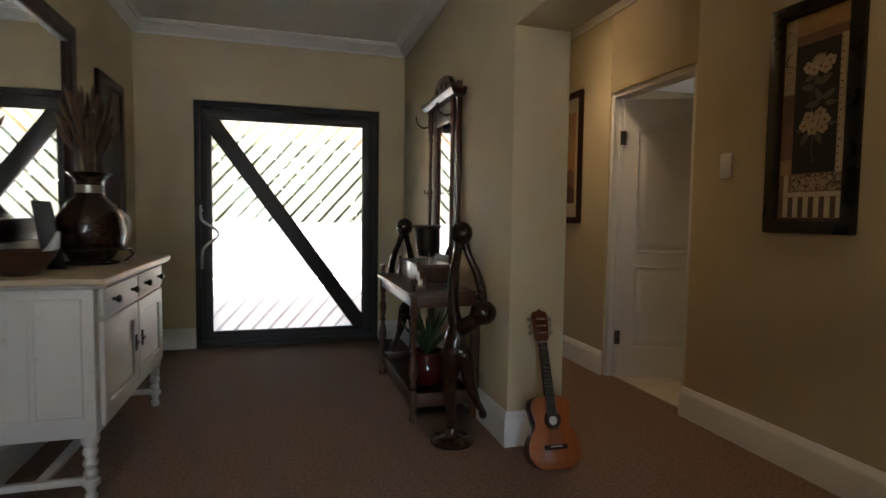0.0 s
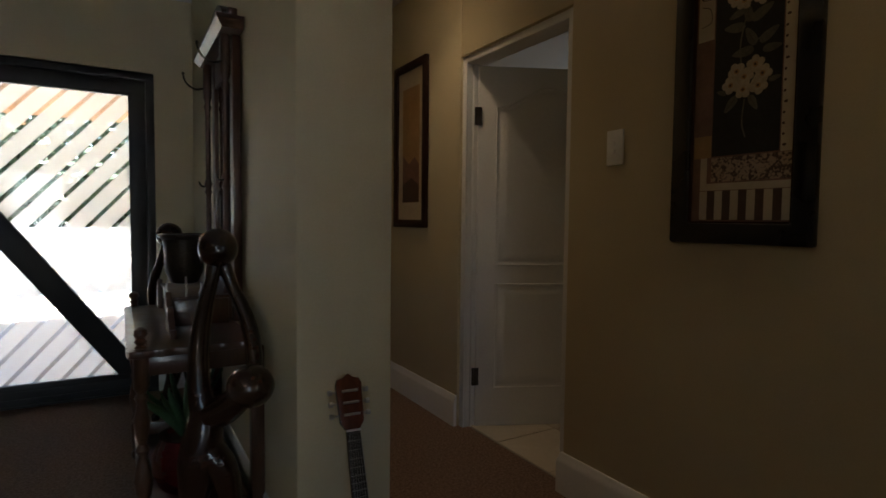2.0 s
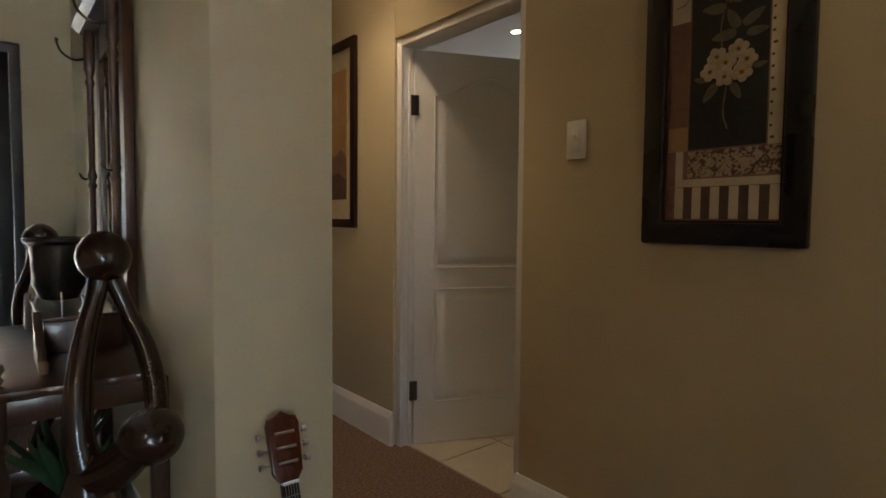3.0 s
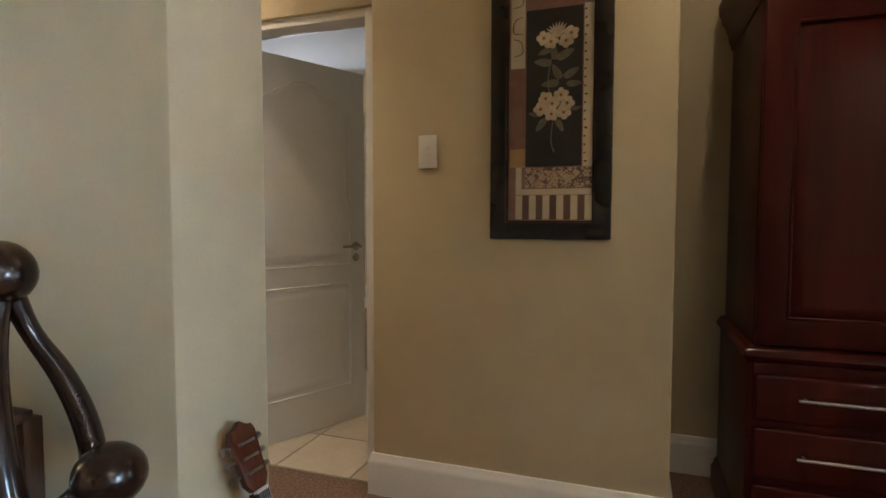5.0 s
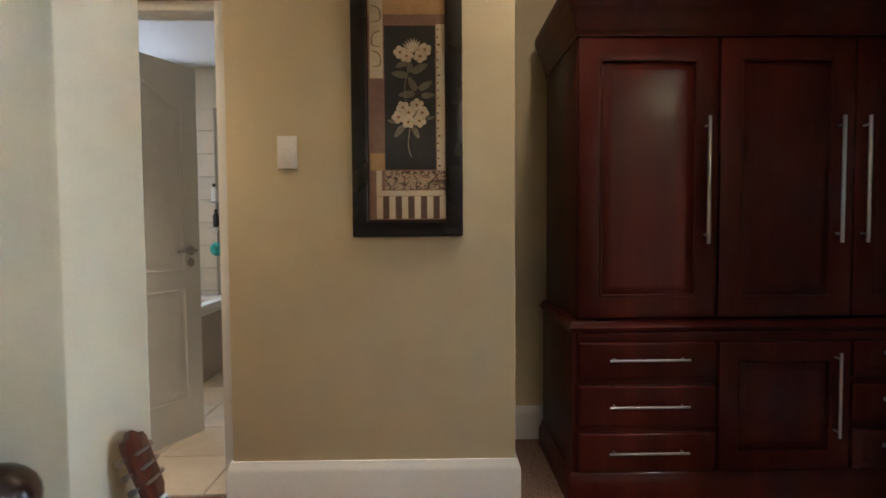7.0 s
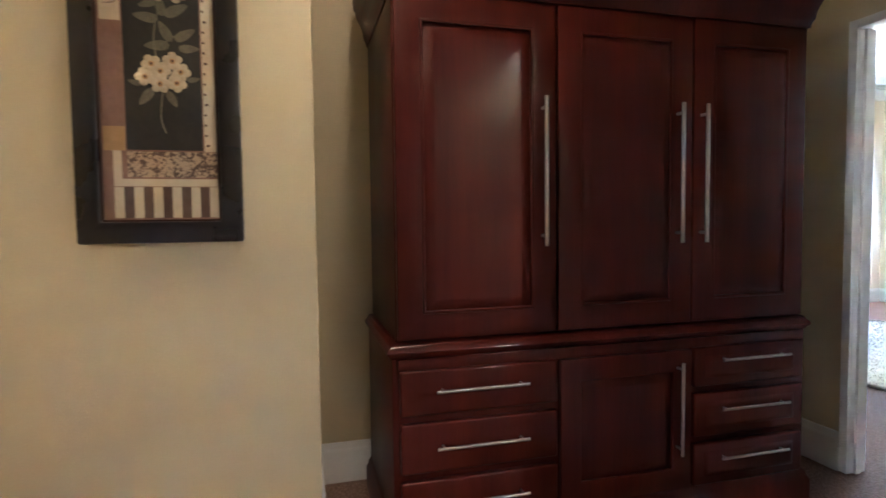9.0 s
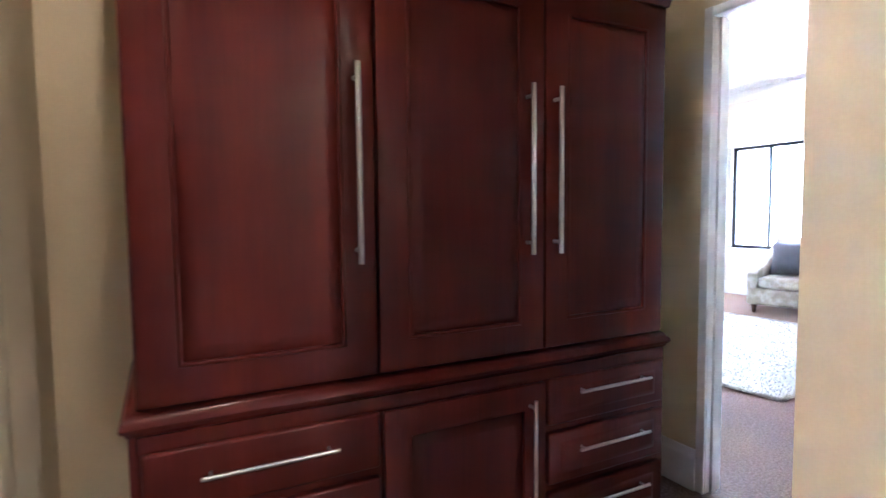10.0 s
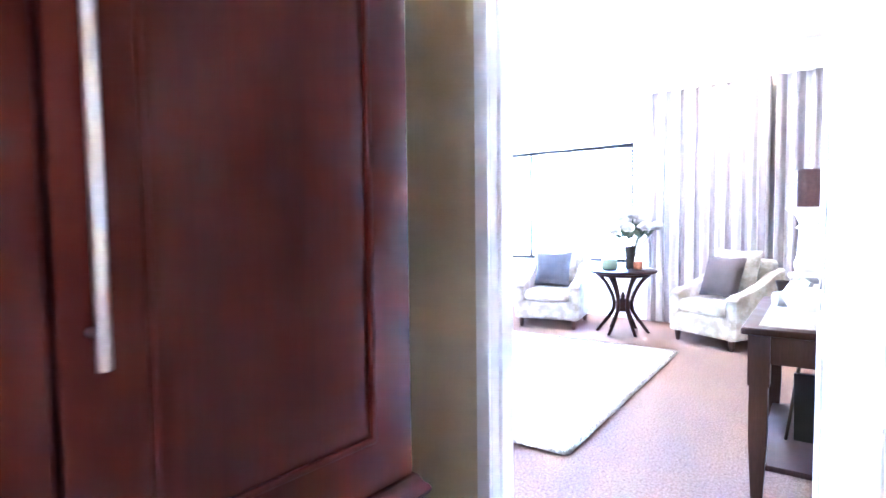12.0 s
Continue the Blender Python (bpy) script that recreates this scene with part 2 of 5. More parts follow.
def tube(rows, segs=10, steps=6, bm=None, flat=1.0):
    """A round limb through rows of x, y, z, radius."""
    bm = bm or bmesh.new()
    line = smooth_line(rows, steps) if steps > 1 else [np.array(r, float) for r in rows]
    rings, side = [], None
    for i, p in enumerate(line):
        d = Vector(line[min(i + 1, len(line) - 1)][:3] - line[max(i - 1, 0)][:3]).normalized()
        if side is None:
            side = d.orthogonal().normalized()
        side = (side - d * side.dot(d)).normalized()
        up = d.cross(side)
        r = max(float(p[3]), 0.0008)
        rings.append([bm.verts.new(Vector(p[:3]) + side * r * math.cos(2 * math.pi * k / segs) + up * r * flat * math.sin(2 * math.pi * k / segs)) for k in range(segs)])
    for a, b in zip(rings, rings[1:]):
        for k in range(segs):
            bm.faces.new((a[k], a[(k + 1) % segs], b[(k + 1) % segs], b[k]))
    bm.faces.new(rings[0][::-1]), bm.faces.new(rings[-1])
    return bm


def ball(bm, centre, radii, segs=20):
    made = bmesh.ops.create_uvsphere(bm, u_segments=segs, v_segments=max(8, segs // 2), radius=1.0)["verts"]
    for v in made:
        v.co = Vector(centre) + Vector(v.co[i] * radii[i] for i in range(3))
    return bm


def plate(outline, y0, y1, bevel=0.0, bm=None):
    """An outline in x and z, given thickness along y."""
    bm = bm or bmesh.new()
    a = [bm.verts.new((x, y0, z)) for x, z in outline]
    b = [bm.verts.new((x, y1, z)) for x, z in outline]
    n = len(outline)
    faces = [bm.faces.new(a), bm.faces.new(b[::-1])]
    faces += [bm.faces.new((a[i], b[i], b[(i + 1) % n], a[(i + 1) % n])) for i in range(n)]
    if bevel:
        bmesh.ops.recalc_face_normals(bm, faces=faces)
        bmesh.ops.bevel(bm, geom=list(faces[0].edges) + list(faces[1].edges), offset=bevel, segments=2, profile=0.5, affect="EDGES", clamp_overlap=True)
    return bm


def ring_frame(x0, z0, x1, z1, width, y0, y1, bevel=0.004):
    """Four mitred sides round an opening, in the x-z plane."""
    bm = bmesh.new()
    outer, inner = [(x0, z0), (x1, z0), (x1, z1), (x0, z1)], [(x0 + width, z0 + width), (x1 - width, z0 + width), (x1 - width, z1 - width), (x0 + width, z1 - width)]
    vs = {}
    for key, loop in (("o", outer), ("i", inner)):
        for side, y in (("f", y0), ("b", y1)):
            vs[key + side] = [bm.verts.new((x, y, z)) for x, z in loop]
    for i in range(4):
        j = (i + 1) % 4
        bm.faces.new((vs["of"][i], vs["of"][j], vs["if"][j], vs["if"][i])), bm.faces.new((vs["ob"][i], vs["ib"][i], vs["ib"][j], vs["ob"][j]))
        bm.faces.new((vs["of"][i], vs["ob"][i], vs["ob"][j], vs["of"][j])), bm.faces.new((vs["if"][i], vs["if"][j], vs["ib"][j], vs["ib"][i]))
    if bevel:
        bmesh.ops.recalc_face_normals(bm, faces=bm.faces)
        bmesh.ops.bevel(bm, geom=[e for e in bm.edges if e.calc_face_angle(0) > 1.0], offset=bevel, segments=2, profile=0.5, affect="EDGES", clamp_overlap=True)
    return bm


def raised_panel(x0, z0, x1, z1, y, rise=0.012, slope=0.035, arch=0.0):
    """A fielded panel whose field stands proud towards -y."""
    def loop(inset):
        pts = [(x0 + inset, z0 + inset), (x1 - inset, z0 + inset)]
        if arch:
            for i in range(0, 21):
                u = i / 20
                pts.append((x1 - inset - (x1 - x0 - 2 * inset) * u, z1 - inset - arch * (1 - math.sin(math.pi * u) ** 2)))
        else:
            pts += [(x1 - inset, z1 - inset), (x0 + inset, z1 - inset)]
        return pts
    bm = bmesh.new()
    rows = [[bm.verts.new((x, yy, z)) for x, z in loop(inset)] for inset, yy in ((0, y + 0.004), (0.004, y), (slope, y - rise), (slope + 0.004, y - rise))]
    for a, b in zip(rows, rows[1:]):
        for i in range(len(a)):
            bm.faces.new((a[i], a[(i + 1) % len(a)], b[(i + 1) % len(a)], b[i]))
    bm.faces.new(rows[-1])
    return bm


def moulding(path, profile, closed=False):
    """Sweeps a profile (out, up) along a level path; out is to the right of the way."""
    bm = bmesh.new()
    n, rings = len(path), []
    for i in range(n):
        p = Vector(path[i])
        before = (p - Vector(path[i - 1])).normalized() if (i > 0 or closed) else None
        after = (Vector(path[(i + 1) % n]) - p).normalized() if (i < n - 1 or closed) else None
        before, after = before or after, after or before
        na, nb = Vector((before.y, -before.x, 0)), Vector((after.y, -after.x, 0))
        out = (na + nb) / max(0.3, 1 + na.dot(nb))
        rings.append([bm.verts.new(p + out * o + Vector((0, 0, u))) for o, u in profile])
    k = len(profile)
    for i in range(n if closed else n - 1):
        a, b = rings[i], rings[(i + 1) % n]
        for j in range(k):
            bm.faces.new((a[j], a[(j + 1) % k], b[(j + 1) % k], b[j]))
    if not closed:
        bm.faces.new(rings[0]), bm.faces.new(rings[-1][::-1])
    return bm


# ---------------------------------------------------------------- the setting
XW, XE, YN, ZC = -1.16, 2.30, 6.115, 2.73
PW, PE, PS = 1.105, 1.415, 3.573          # partition: west face, east face, south end
SW, SE_, SN = 1.08, 1.39, 1.325           # stub wall between hall and bedroom
DOOR_B = (3.705, 4.575, 2.08)              # bathroom doorway: y from, y to, height
DOOR_R = (1.51, 2.395, 2.0)               # bedroom doorway: x from, x to, height
FRONT = (-0.71, 0.871, 2.125)            # front door: x from, x to, height
YB = -5.10                               # bedroom's window wall
XB = 6.18

YP = 0.195                               # passage's end wall
structure("floor", block(-1.4, -5.4, -0.12, 6.2, 6.3, 0.0), CARPET, "brown loop-pile carpet through hall, passage and bedroom", "floor")
structure("wall_north", boxes((XW - 0.2, YN, 0, FRONT[0], YN + 0.22, 2.8), (FRONT[1], YN, 0, 5.2, YN + 0.22, 2.8), (FRONT[0], YN, FRONT[2], FRONT[1], YN + 0.22, 2.8)), WALL, "ochre plastered wall round the glazed front door")
structure("wall_west", block(XW - 0.2, -3.3, 0, XW, YN, 2.8), WALL, "ochre plastered hall wall with mirror and sideboard")
structure("wall_east", boxes((XE, 2.52, 0, XE + 0.13, DOOR_B[0], 2.8), (XE, DOOR_B[1], 0, XE + 0.13, YN, 2.8), (XE, DOOR_B[0], DOOR_B[2], XE + 0.13, DOOR_B[1], 2.8), bevel=0.006), WALL, "ochre plastered passage wall with pictures and bathroom doorway")
structure("wall_partition", block(PW, PS, 0, PE, YN - 0.002, 2.8, 0.008), WALL, "thick ochre plastered partition between hall and passage")
structure("wall_beam", block(PW + 0.002, SN, 2.11, PE - 0.002, PS, 2.8), WALL, "ochre plastered beam over the opening to the passage")
structure("wall_stub", block(SW, YB - 0.22, 0, SE_, SN, 2.98, 0.008), WALL, "thick ochre plastered wall between hall and bedroom")
structure("wall_bedroom_north", boxes((SE_ - 0.002, YP - 0.10, 0, DOOR_R[0], YP, 2.98), (DOOR_R[1], YP - 0.10, 0, XB + 0.2, YP, 2.98), (DOOR_R[0], YP - 0.10, DOOR_R[2], DOOR_R[1], YP, 2.98)), WALL, "ochre plastered wall round the bedroom doorway")
structure("wall_recess_back", block(2.96, YP, 0, 3.08, 2.52, 2.8), WALL, "ochre plastered back wall of the wardrobe recess")
structure("wall_recess_side", block(XE + 0.128, 2.52, 0, 5.1, 2.66, 2.8), WALL, "ochre plastered side wall of the wardrobe recess")
structure("wall_hall_south", boxes((XW - 0.2, -3.2, 0, -1.47, -3.0, 2.8), (-0.29, -3.2, 0, SW, -3.0, 2.8), (-1.47, -3.2, 0, -0.29, -3.0, 0.35), (-1.47, -3.2, 2.06, -0.29, -3.0, 2.8)), WALL, "ochre plastered end wall of the hall with a window")
structure("wall_bedroom_south", boxes((SE_, YB - 0.22, 0, 4.02, YB, 2.98), (5.97, YB - 0.22, 0, XB + 0.2, YB, 2.98), (4.02, YB - 0.22, 0, 5.97, YB, 0.66), (4.02, YB - 0.22, 2.08, 5.97, YB, 2.98)), WALL_PALE, "cream plastered bedroom wall round the window")
structure("wall_bedroom_east", block(XB, YB, 0, XB + 0.2, YP - 0.10, 2.98), WALL_PALE, "cream plastered bedroom side wall")
structure("wall_bathroom_east", block(4.9, 2.66, 0, 5.1, YN, 2.8), WALL_PALE, "cream bathroom end wall")
structure("ceiling", boxes((XW - 0.2, -3.2, ZC, SW + 0.1, YN + 0.2, ZC + 0.1), (SW + 0.1, 0.15, ZC, 3.08, YN + 0.2, ZC + 0.1)), CEILING, "plain white painted plaster ceiling over hall and passage", "ceiling")
structure("ceiling_bedroom", block(SE_, YB, 2.88, XB, YP - 0.10, 2.98), CEILING, "plain white painted bedroom ceiling", "ceiling")
structure("ceiling_bathroom", block(2.43, 2.66, 2.55, 4.9, YN, 2.65), CEILING, "plain white painted bathroom ceiling", "ceiling")

CORNICE = [(0.0, -0.10), (0.012, -0.10), (0.015, -0.085), (0.03, -0.075), (0.055, -0.045), (0.065, -0.03), (0.085, -0.026), (0.088, -0.012), (0.10, -0.010), (0.10, 0.0), (0.0, 0.0)]
structure("trim_cornice_hall", moulding([(PW, SN, ZC), (PW, YN, ZC), (XW, YN, ZC), (XW, -3.0, ZC)][::-1], CORNICE), CEILING, "white moulded plaster cornice of the hall", "cornice")
structure("trim_cornice_passage", moulding([(PE, SN, ZC), (PE, YN, ZC), (XE, YN, ZC), (XE, 2.52, ZC), (2.96, 2.52, ZC), (2.96, YP, ZC)], CORNICE), CEILING, "white moulded plaster cornice of the passage", "cornice")
structure("trim_cornice_bedroom", moulding([(XB, YP - 0.10, 2.88), (XB, YB, 2.88), (SE_, YB, 2.88), (SE_, YP - 0.10, 2.88)], [(o * 1.5, u * 1.7) for o, u in CORNICE]), CEILING, "white moulded plaster cornice of the bedroom", "cornice")

SKIRT = [(0.0, 0.0), (0.020, 0.0), (0.020, 0.135), (0.017, 0.150), (0.012, 0.158), (0.010, 0.172), (0.006, 0.178), (0.0, 0.178)]
skirts = {
    "hall_west": [(XW, -3.0), (XW, YN), (FRONT[0], YN)],
    "hall_north": [(FRONT[1], YN), (PW, YN), (PW, PS), (PE, PS), (PE, YN), (XE, YN), (XE, DOOR_B[1])],
    "passage_east": [(XE + 0.03, DOOR_B[0]), (XE, DOOR_B[0]), (XE, 2.52), (2.96, 2.52), (2.96, YP), (DOOR_R[1] + 0.02, YP)],
    "stub": [(DOOR_R[0] - 0.02, YP), (SE_, YP), (SE_, SN), (SW, SN), (SW, -3.0), (XW, -3.0)],
    "bedroom": [(DOOR_R[1] + 0.06, YP - 0.10), (XB, YP - 0.10), (XB, YB), (SE_, YB), (SE_, YP - 0.10)],
}
for where, line in skirts.items():
    structure("baseboard_" + where, moulding([(x, y, 0) for x, y in line], SKIRT), WHITE, "white painted moulded skirting board along the wall", "baseboard")

# pressed door frames
def door_frame(name, m, width, height, deep, face, label, lip=0.040):
    """A painted frame in the x-z plane, lining an opening and lapping the wall."""
    bm = bmesh.new()
    m_ = lip
    for x0, x1 in ((-face, m_), (width - m_, width + face)):
        box(bm, x0, -0.012, 0, x1, 0.0, height + face, 0.004)
        box(bm, max(x0, 0.0), 0.0, 0, min(x1, width), deep, height - m_, 0.003)
    box(bm, -face + 0.001, -0.011, height - m_, width + face - 0.001, 0.0, height + face - 0.001, 0.004)
    box(bm, 0, 0.0, height - m_, width, deep, height, 0.003)
    for x0, x1 in ((m_, m_ + 0.012), (width - m_ - 0.012, width - m_)):
        box(bm, x0, 0.03, 0, x1, deep - 0.04, height - m_, 0.002)
    ob = structure(name, bm, WHITE, label, "door frame")
    ob.matrix_world = m
    return ob


door_frame("trim_frame_bathroom", pose(XE + 0.028, DOOR_B[1], 0, 0, 0, -90), DOOR_B[1] - DOOR_B[0], DOOR_B[2], 0.102, 0.0, "white painted frame of the bathroom doorway")
door_frame("trim_frame_bedroom", pose(DOOR_R[1], YP, 0, 0, 0, 180), DOOR_R[1] - DOOR_R[0], DOOR_R[2], 0.10, 0.022, "white painted frame of the bedroom doorway", 0.018)


def panel_door(name, m, width, height, label, side=1, handed=1):
    """A two-panel painted door with an arched top panel; the hinge is at x = 0."""
    door = structure(name, boxes((0.0, 0.0, 0.0, width, 0.040, height), bevel=0.003), WHITE, label, "door")
    door.matrix_world = m
    for front in (1, -1):
        turn = Matrix.Identity(4) if front > 0 else Matrix.Translation((width, 0.040, 0)) @ Matrix.Rotation(math.pi, 4, "Z")
        for z0, z1, arch in ((0.235, 0.795, 0), (0.935, height - 0.13, 0.11)):
            p = part("door_panel", raised_panel(0.12, z0, width - 0.12, z1, -0.001, 0.006, 0.045, arch), WHITE, door)
            p.matrix_local = turn
            bm = bmesh.new()
            edge = [(0.105, z0 - 0.015), (width - 0.105, z0 - 0.015)]
            if arch:
                edge += [(width - 0.105 - (width - 0.21) * i / 20, z1 + 0.015 - arch * (1 - math.sin(math.pi * i / 20) ** 2)) for i in range(21)]
            else:
                edge += [(width - 0.105, z1 + 0.015), (0.105, z1 + 0.015)]
            loop = [(x, -0.001, z, 0.0065) for x, z in edge + edge[:1]]
            tube(loop, 6, 1, bm)
            p = part("panel_moulding", bm, WHITE, door)
            p.matrix_local = turn
        x = width - 0.065 if front > 0 else 0.065
        bm = lathe([(0.024, 0), (0.026, 0.003), (0.024, 0.008), (0.010, 0.009), (0.009, 0.05)], 16)
        for v in bm.verts:
            v.co = Vector((x + v.co.x, -v.co.z, 1.02 + v.co.y))
        inward = -1 if front > 0 else 1
        tube([(x, -0.045, 1.02, 0.0085), (x + inward * 0.05, -0.05, 1.02, 0.009), (x + inward * 0.115, -0.045, 1.02, 0.007)], 10, 4, bm)
        h = part("lever_handle", bm, NICKEL, door, "brushed steel lever handle")
        h.matrix_local = turn
        bm = lathe([(0.022, 0), (0.024, 0.003), (0.020, 0.008)], 16)
        for v in bm.verts:
            v.co = Vector((x + v.co.x, -v.co.z, 0.955 + v.co.y))
        h = part("keyhole_rose", bm, NICKEL, door, "round steel keyhole rose")
        h.matrix_local = turn
    for z in (0.285, height - 0.275):
        part("hinge", boxes((-0.016, -0.006, z - 0.05, 0.018, 0.004, z + 0.05), (-0.022, -0.010, z - 0.05, -0.010, 0.002, z + 0.05), bevel=0.002), DARK_METAL, door, "dark steel butt hinge")
    part("lock_plate", block(width - 0.0005, 0.009, 0.90, width + 0.0015, 0.031, 1.12, 0.0005), STEEL, door, "steel lock plate")
    return door


panel_door("door_bathroom", pose(2.375, 4.500, 0.012, 0, 0, -25.0), 0.80, 2.015, "white painted two-panel door standing open into the bathroom")
panel_door("door_bedroom", pose(1.553, 0.085, 0.012, 0, 0, -75.5), 0.80, 1.94, "white painted two-panel door standing open into the bedroom")

# ---------------------------------------------------------------- front door
fx0, fx1, fz = FRONT
front = tagged(new("door_front", finish("door_front", ring_frame(fx0, 0.0, fx1, fz, 0.050, YN + 0.012, YN + 0.12, 0.004), BRONZE_ALU)), "dark aluminium pivot door with frosted striped glass", "door", kind="structure")
part("door_leaf", ring_frame(fx0 + 0.052, 0.012, fx1 - 0.052, fz - 0.052, 0.085, YN + 0.022, YN + 0.085, 0.004), BRONZE_ALU, front)
gx0, gx1, gz0, gz1 = fx0 + 0.120, fx1 - 0.150, 0.135, 1.972
part("lock_stile", boxes((gx1, YN + 0.026, gz0 - 0.05, fx1 - 0.13, YN + 0.080, gz1 + 0.04), bevel=0.003), BRONZE_ALU, front)
part("door_rail", boxes((fx0 + 0.13, YN + 0.027, 0.09, fx1 - 0.13, YN + 0.079, gz0), (fx0 + 0.13, YN + 0.027, gz1, fx1 - 0.13, YN + 0.079, fz - 0.13), bevel=0.002), BRONZE_ALU, front)
dx, dz = gx1 - gx0, gz1 - gz0
part("diagonal_bar", plate([(gx0, gz1), (gx0 + 0.085, gz1), (gx1, gz0 + 0.115), (gx1, gz0), (gx1 - 0.085, gz0), (gx0, gz1 - 0.115)], YN + 0.020, YN + 0.078, 0.003), BRONZE_ALU, front)
glass = part("glass_pane", block(gx0 - 0.01, YN + 0.048, gz0 - 0.01, gx1 + 0.01, YN + 0.054, gz1 + 0.01), GLASS, front, "clear glass pane")
glass.visible_shadow = False
pitch, clear_gap, slope = 0.108, 0.023, radians(48)
nx, nz = -math.sin(slope), math.cos(slope)
mid = Vector(((gx0 + gx1) / 2, 0, (gz0 + gz1) / 2))
for i in range(-12, 13):
    bm = bmesh.new()
    c = mid + Vector((nx, 0, nz)) * pitch * i
    along, across = Vector((math.cos(slope), 0, math.sin(slope))) * 3, Vector((nx, 0, nz)) * (pitch - clear_gap) / 2
    quad = [bm.verts.new((p.x, YN + 0.0556, p.z)) for p in (c - along - across, c + along - across, c + along + across, c - along + across)]
    bm.faces.new(quad)
    for co, no in (((gx0, 0, 0), (-1, 0, 0)), ((gx1, 0, 0), (1, 0, 0)), ((0, 0, gz0), (0, 0, -1)), ((0, 0, gz1), (0, 0, 1))):
        bmesh.ops.bisect_plane(bm, geom=bm.verts[:] + bm.edges[:] + bm.faces[:], plane_co=co, plane_no=no, clear_outer=True)
    if len(bm.faces):
        part("film_stripe", bm, FILM, front, "frosted adhesive film stripe")
hx = fx0 + 0.060
part("pull_handle", tube([(hx, YN - 0.03, 0.69, 0.011), (hx, YN - 0.035, 0.80, 0.012), (hx + 0.02, YN - 0.035, 0.875, 0.012), (hx + 0.115, YN - 0.035, 0.955, 0.012), (hx + 0.13, YN - 0.035, 1.0, 0.012), (hx + 0.09, YN - 0.035, 1.045, 0.012), (hx + 0.01, YN - 0.035, 1.10, 0.012), (hx - 0.005, YN - 0.035, 1.15, 0.012), (hx - 0.005, YN - 0.03, 1.235, 0.011)], 12, 6), STEEL, front, "bent brushed steel pull handle")
for z in (0.74, 1.19):
    part("handle_post", tube([(hx, YN - 0.032, z, 0.008), (hx, YN + 0.03, z, 0.008)], 10, 1), STEEL, front)
structure("threshold", block(fx0, YN - 0.01, 0.0, fx1, YN + 0.2, 0.012, 0.003), BRONZE_ALU, "dark aluminium door threshold", "threshold")

# ---------------------------------------------------------------- windows
def casement(name, m, width, height, panes, label):
    win = tagged(new(name, finish(name, ring_frame(0, 0, width, height, 0.045, 0.05, 0.11, 0.004), BRONZE_ALU)), label, "window", kind="structure")
    win.matrix_world = m
    cuts = [0.045, *panes, width - 0.045]
    for x0, x1 in zip(cuts, cuts[1:]):
        p = part("pane", block(x0, 0.078, 0.045, x1, 0.082, height - 0.045), GLASS, win)
        p.visible_shadow = False
    for x in panes:
        part("mullion", block(x - 0.02, 0.052, 0.045, x + 0.02, 0.108, height - 0.045, 0.003), BRONZE_ALU, win)
    part("window_sill", block(-0.02, -0.03, -0.028, width + 0.02, 0.05, 0.0, 0.004), WHITE, win, "white painted window sill")
    return win


casement("window_bedroom", pose(5.97, YB, 0.66, 0, 0, 180), 1.95, 1.42, (0.53,), "wide dark-framed bedroom window with white sill")
casement("window_hall", pose(-0.29, -3.0, 0.35, 0, 0, 180), 1.18, 1.71, (0.59,), "tall two-pane dark-framed window at the end of the hall")

# ---------------------------------------------------------------- outside the front door
PAVING = surface("pale_paving", (0.58, 0.54, 0.47), (0.72, 0.68, 0.61), 3, 40, 0.85, 0.05, 0.3)
HEDGE = surface("hedge_leaf", (0.018, 0.036, 0.012), (0.055, 0.085, 0.030), 3, 60, 0.7, 0.1, 0.6)
ROOF_WOOD = surface("pine_boards", (0.22, 0.11, 0.045), (0.36, 0.20, 0.09), 3, 30, 0.6, 0.1, 0.1, stretch=(4, 0.5, 4))
structure("ground", boxes((-400, 6.38, -0.30, 400, 400, -0.04), (-400, -400, -0.5, 400, 6.38, -0.13)), PAVING, "pale sunlit paving and ground outside", "ground")
# porch floor slab; its darker grey deepens the shade under the roof
structure("pavement_porch", block(-4, 6.345, -0.04, 5, 9.7, -0.012, 0.004), surface("shade_grey_paving", (0.26, 0.245, 0.22), (0.37, 0.35, 0.32), 4, 50, 0.75, 0.1, 0.2), "porch floor outside the front door, greyed for the roof's shade", "pavement")
porch = tagged(new("porch_roof", finish("porch_roof", block(-4, 6.38, 2.42, 5, 10.4, 2.5), ROOF_WOOD)), "pine-boarded porch roof outside the front door", "roof", kind="structure")
for i in range(9):
    part("rafter", block(-2.8 + i * 0.8, 6.39, 2.30, -2.72 + i * 0.8, 10.48, 2.418, 0.004), ROOF_WOOD, porch)
structure("wall_garden", block(-9, 12.5, -0.2, 9, 12.8, 1.0, 0.02), surface("white_render", (0.64, 0.61, 0.55), (0.74, 0.71, 0.65), 2, 60, 0.8, 0.05, 0.2), "low white rendered garden wall")
rng = random.Random(5)
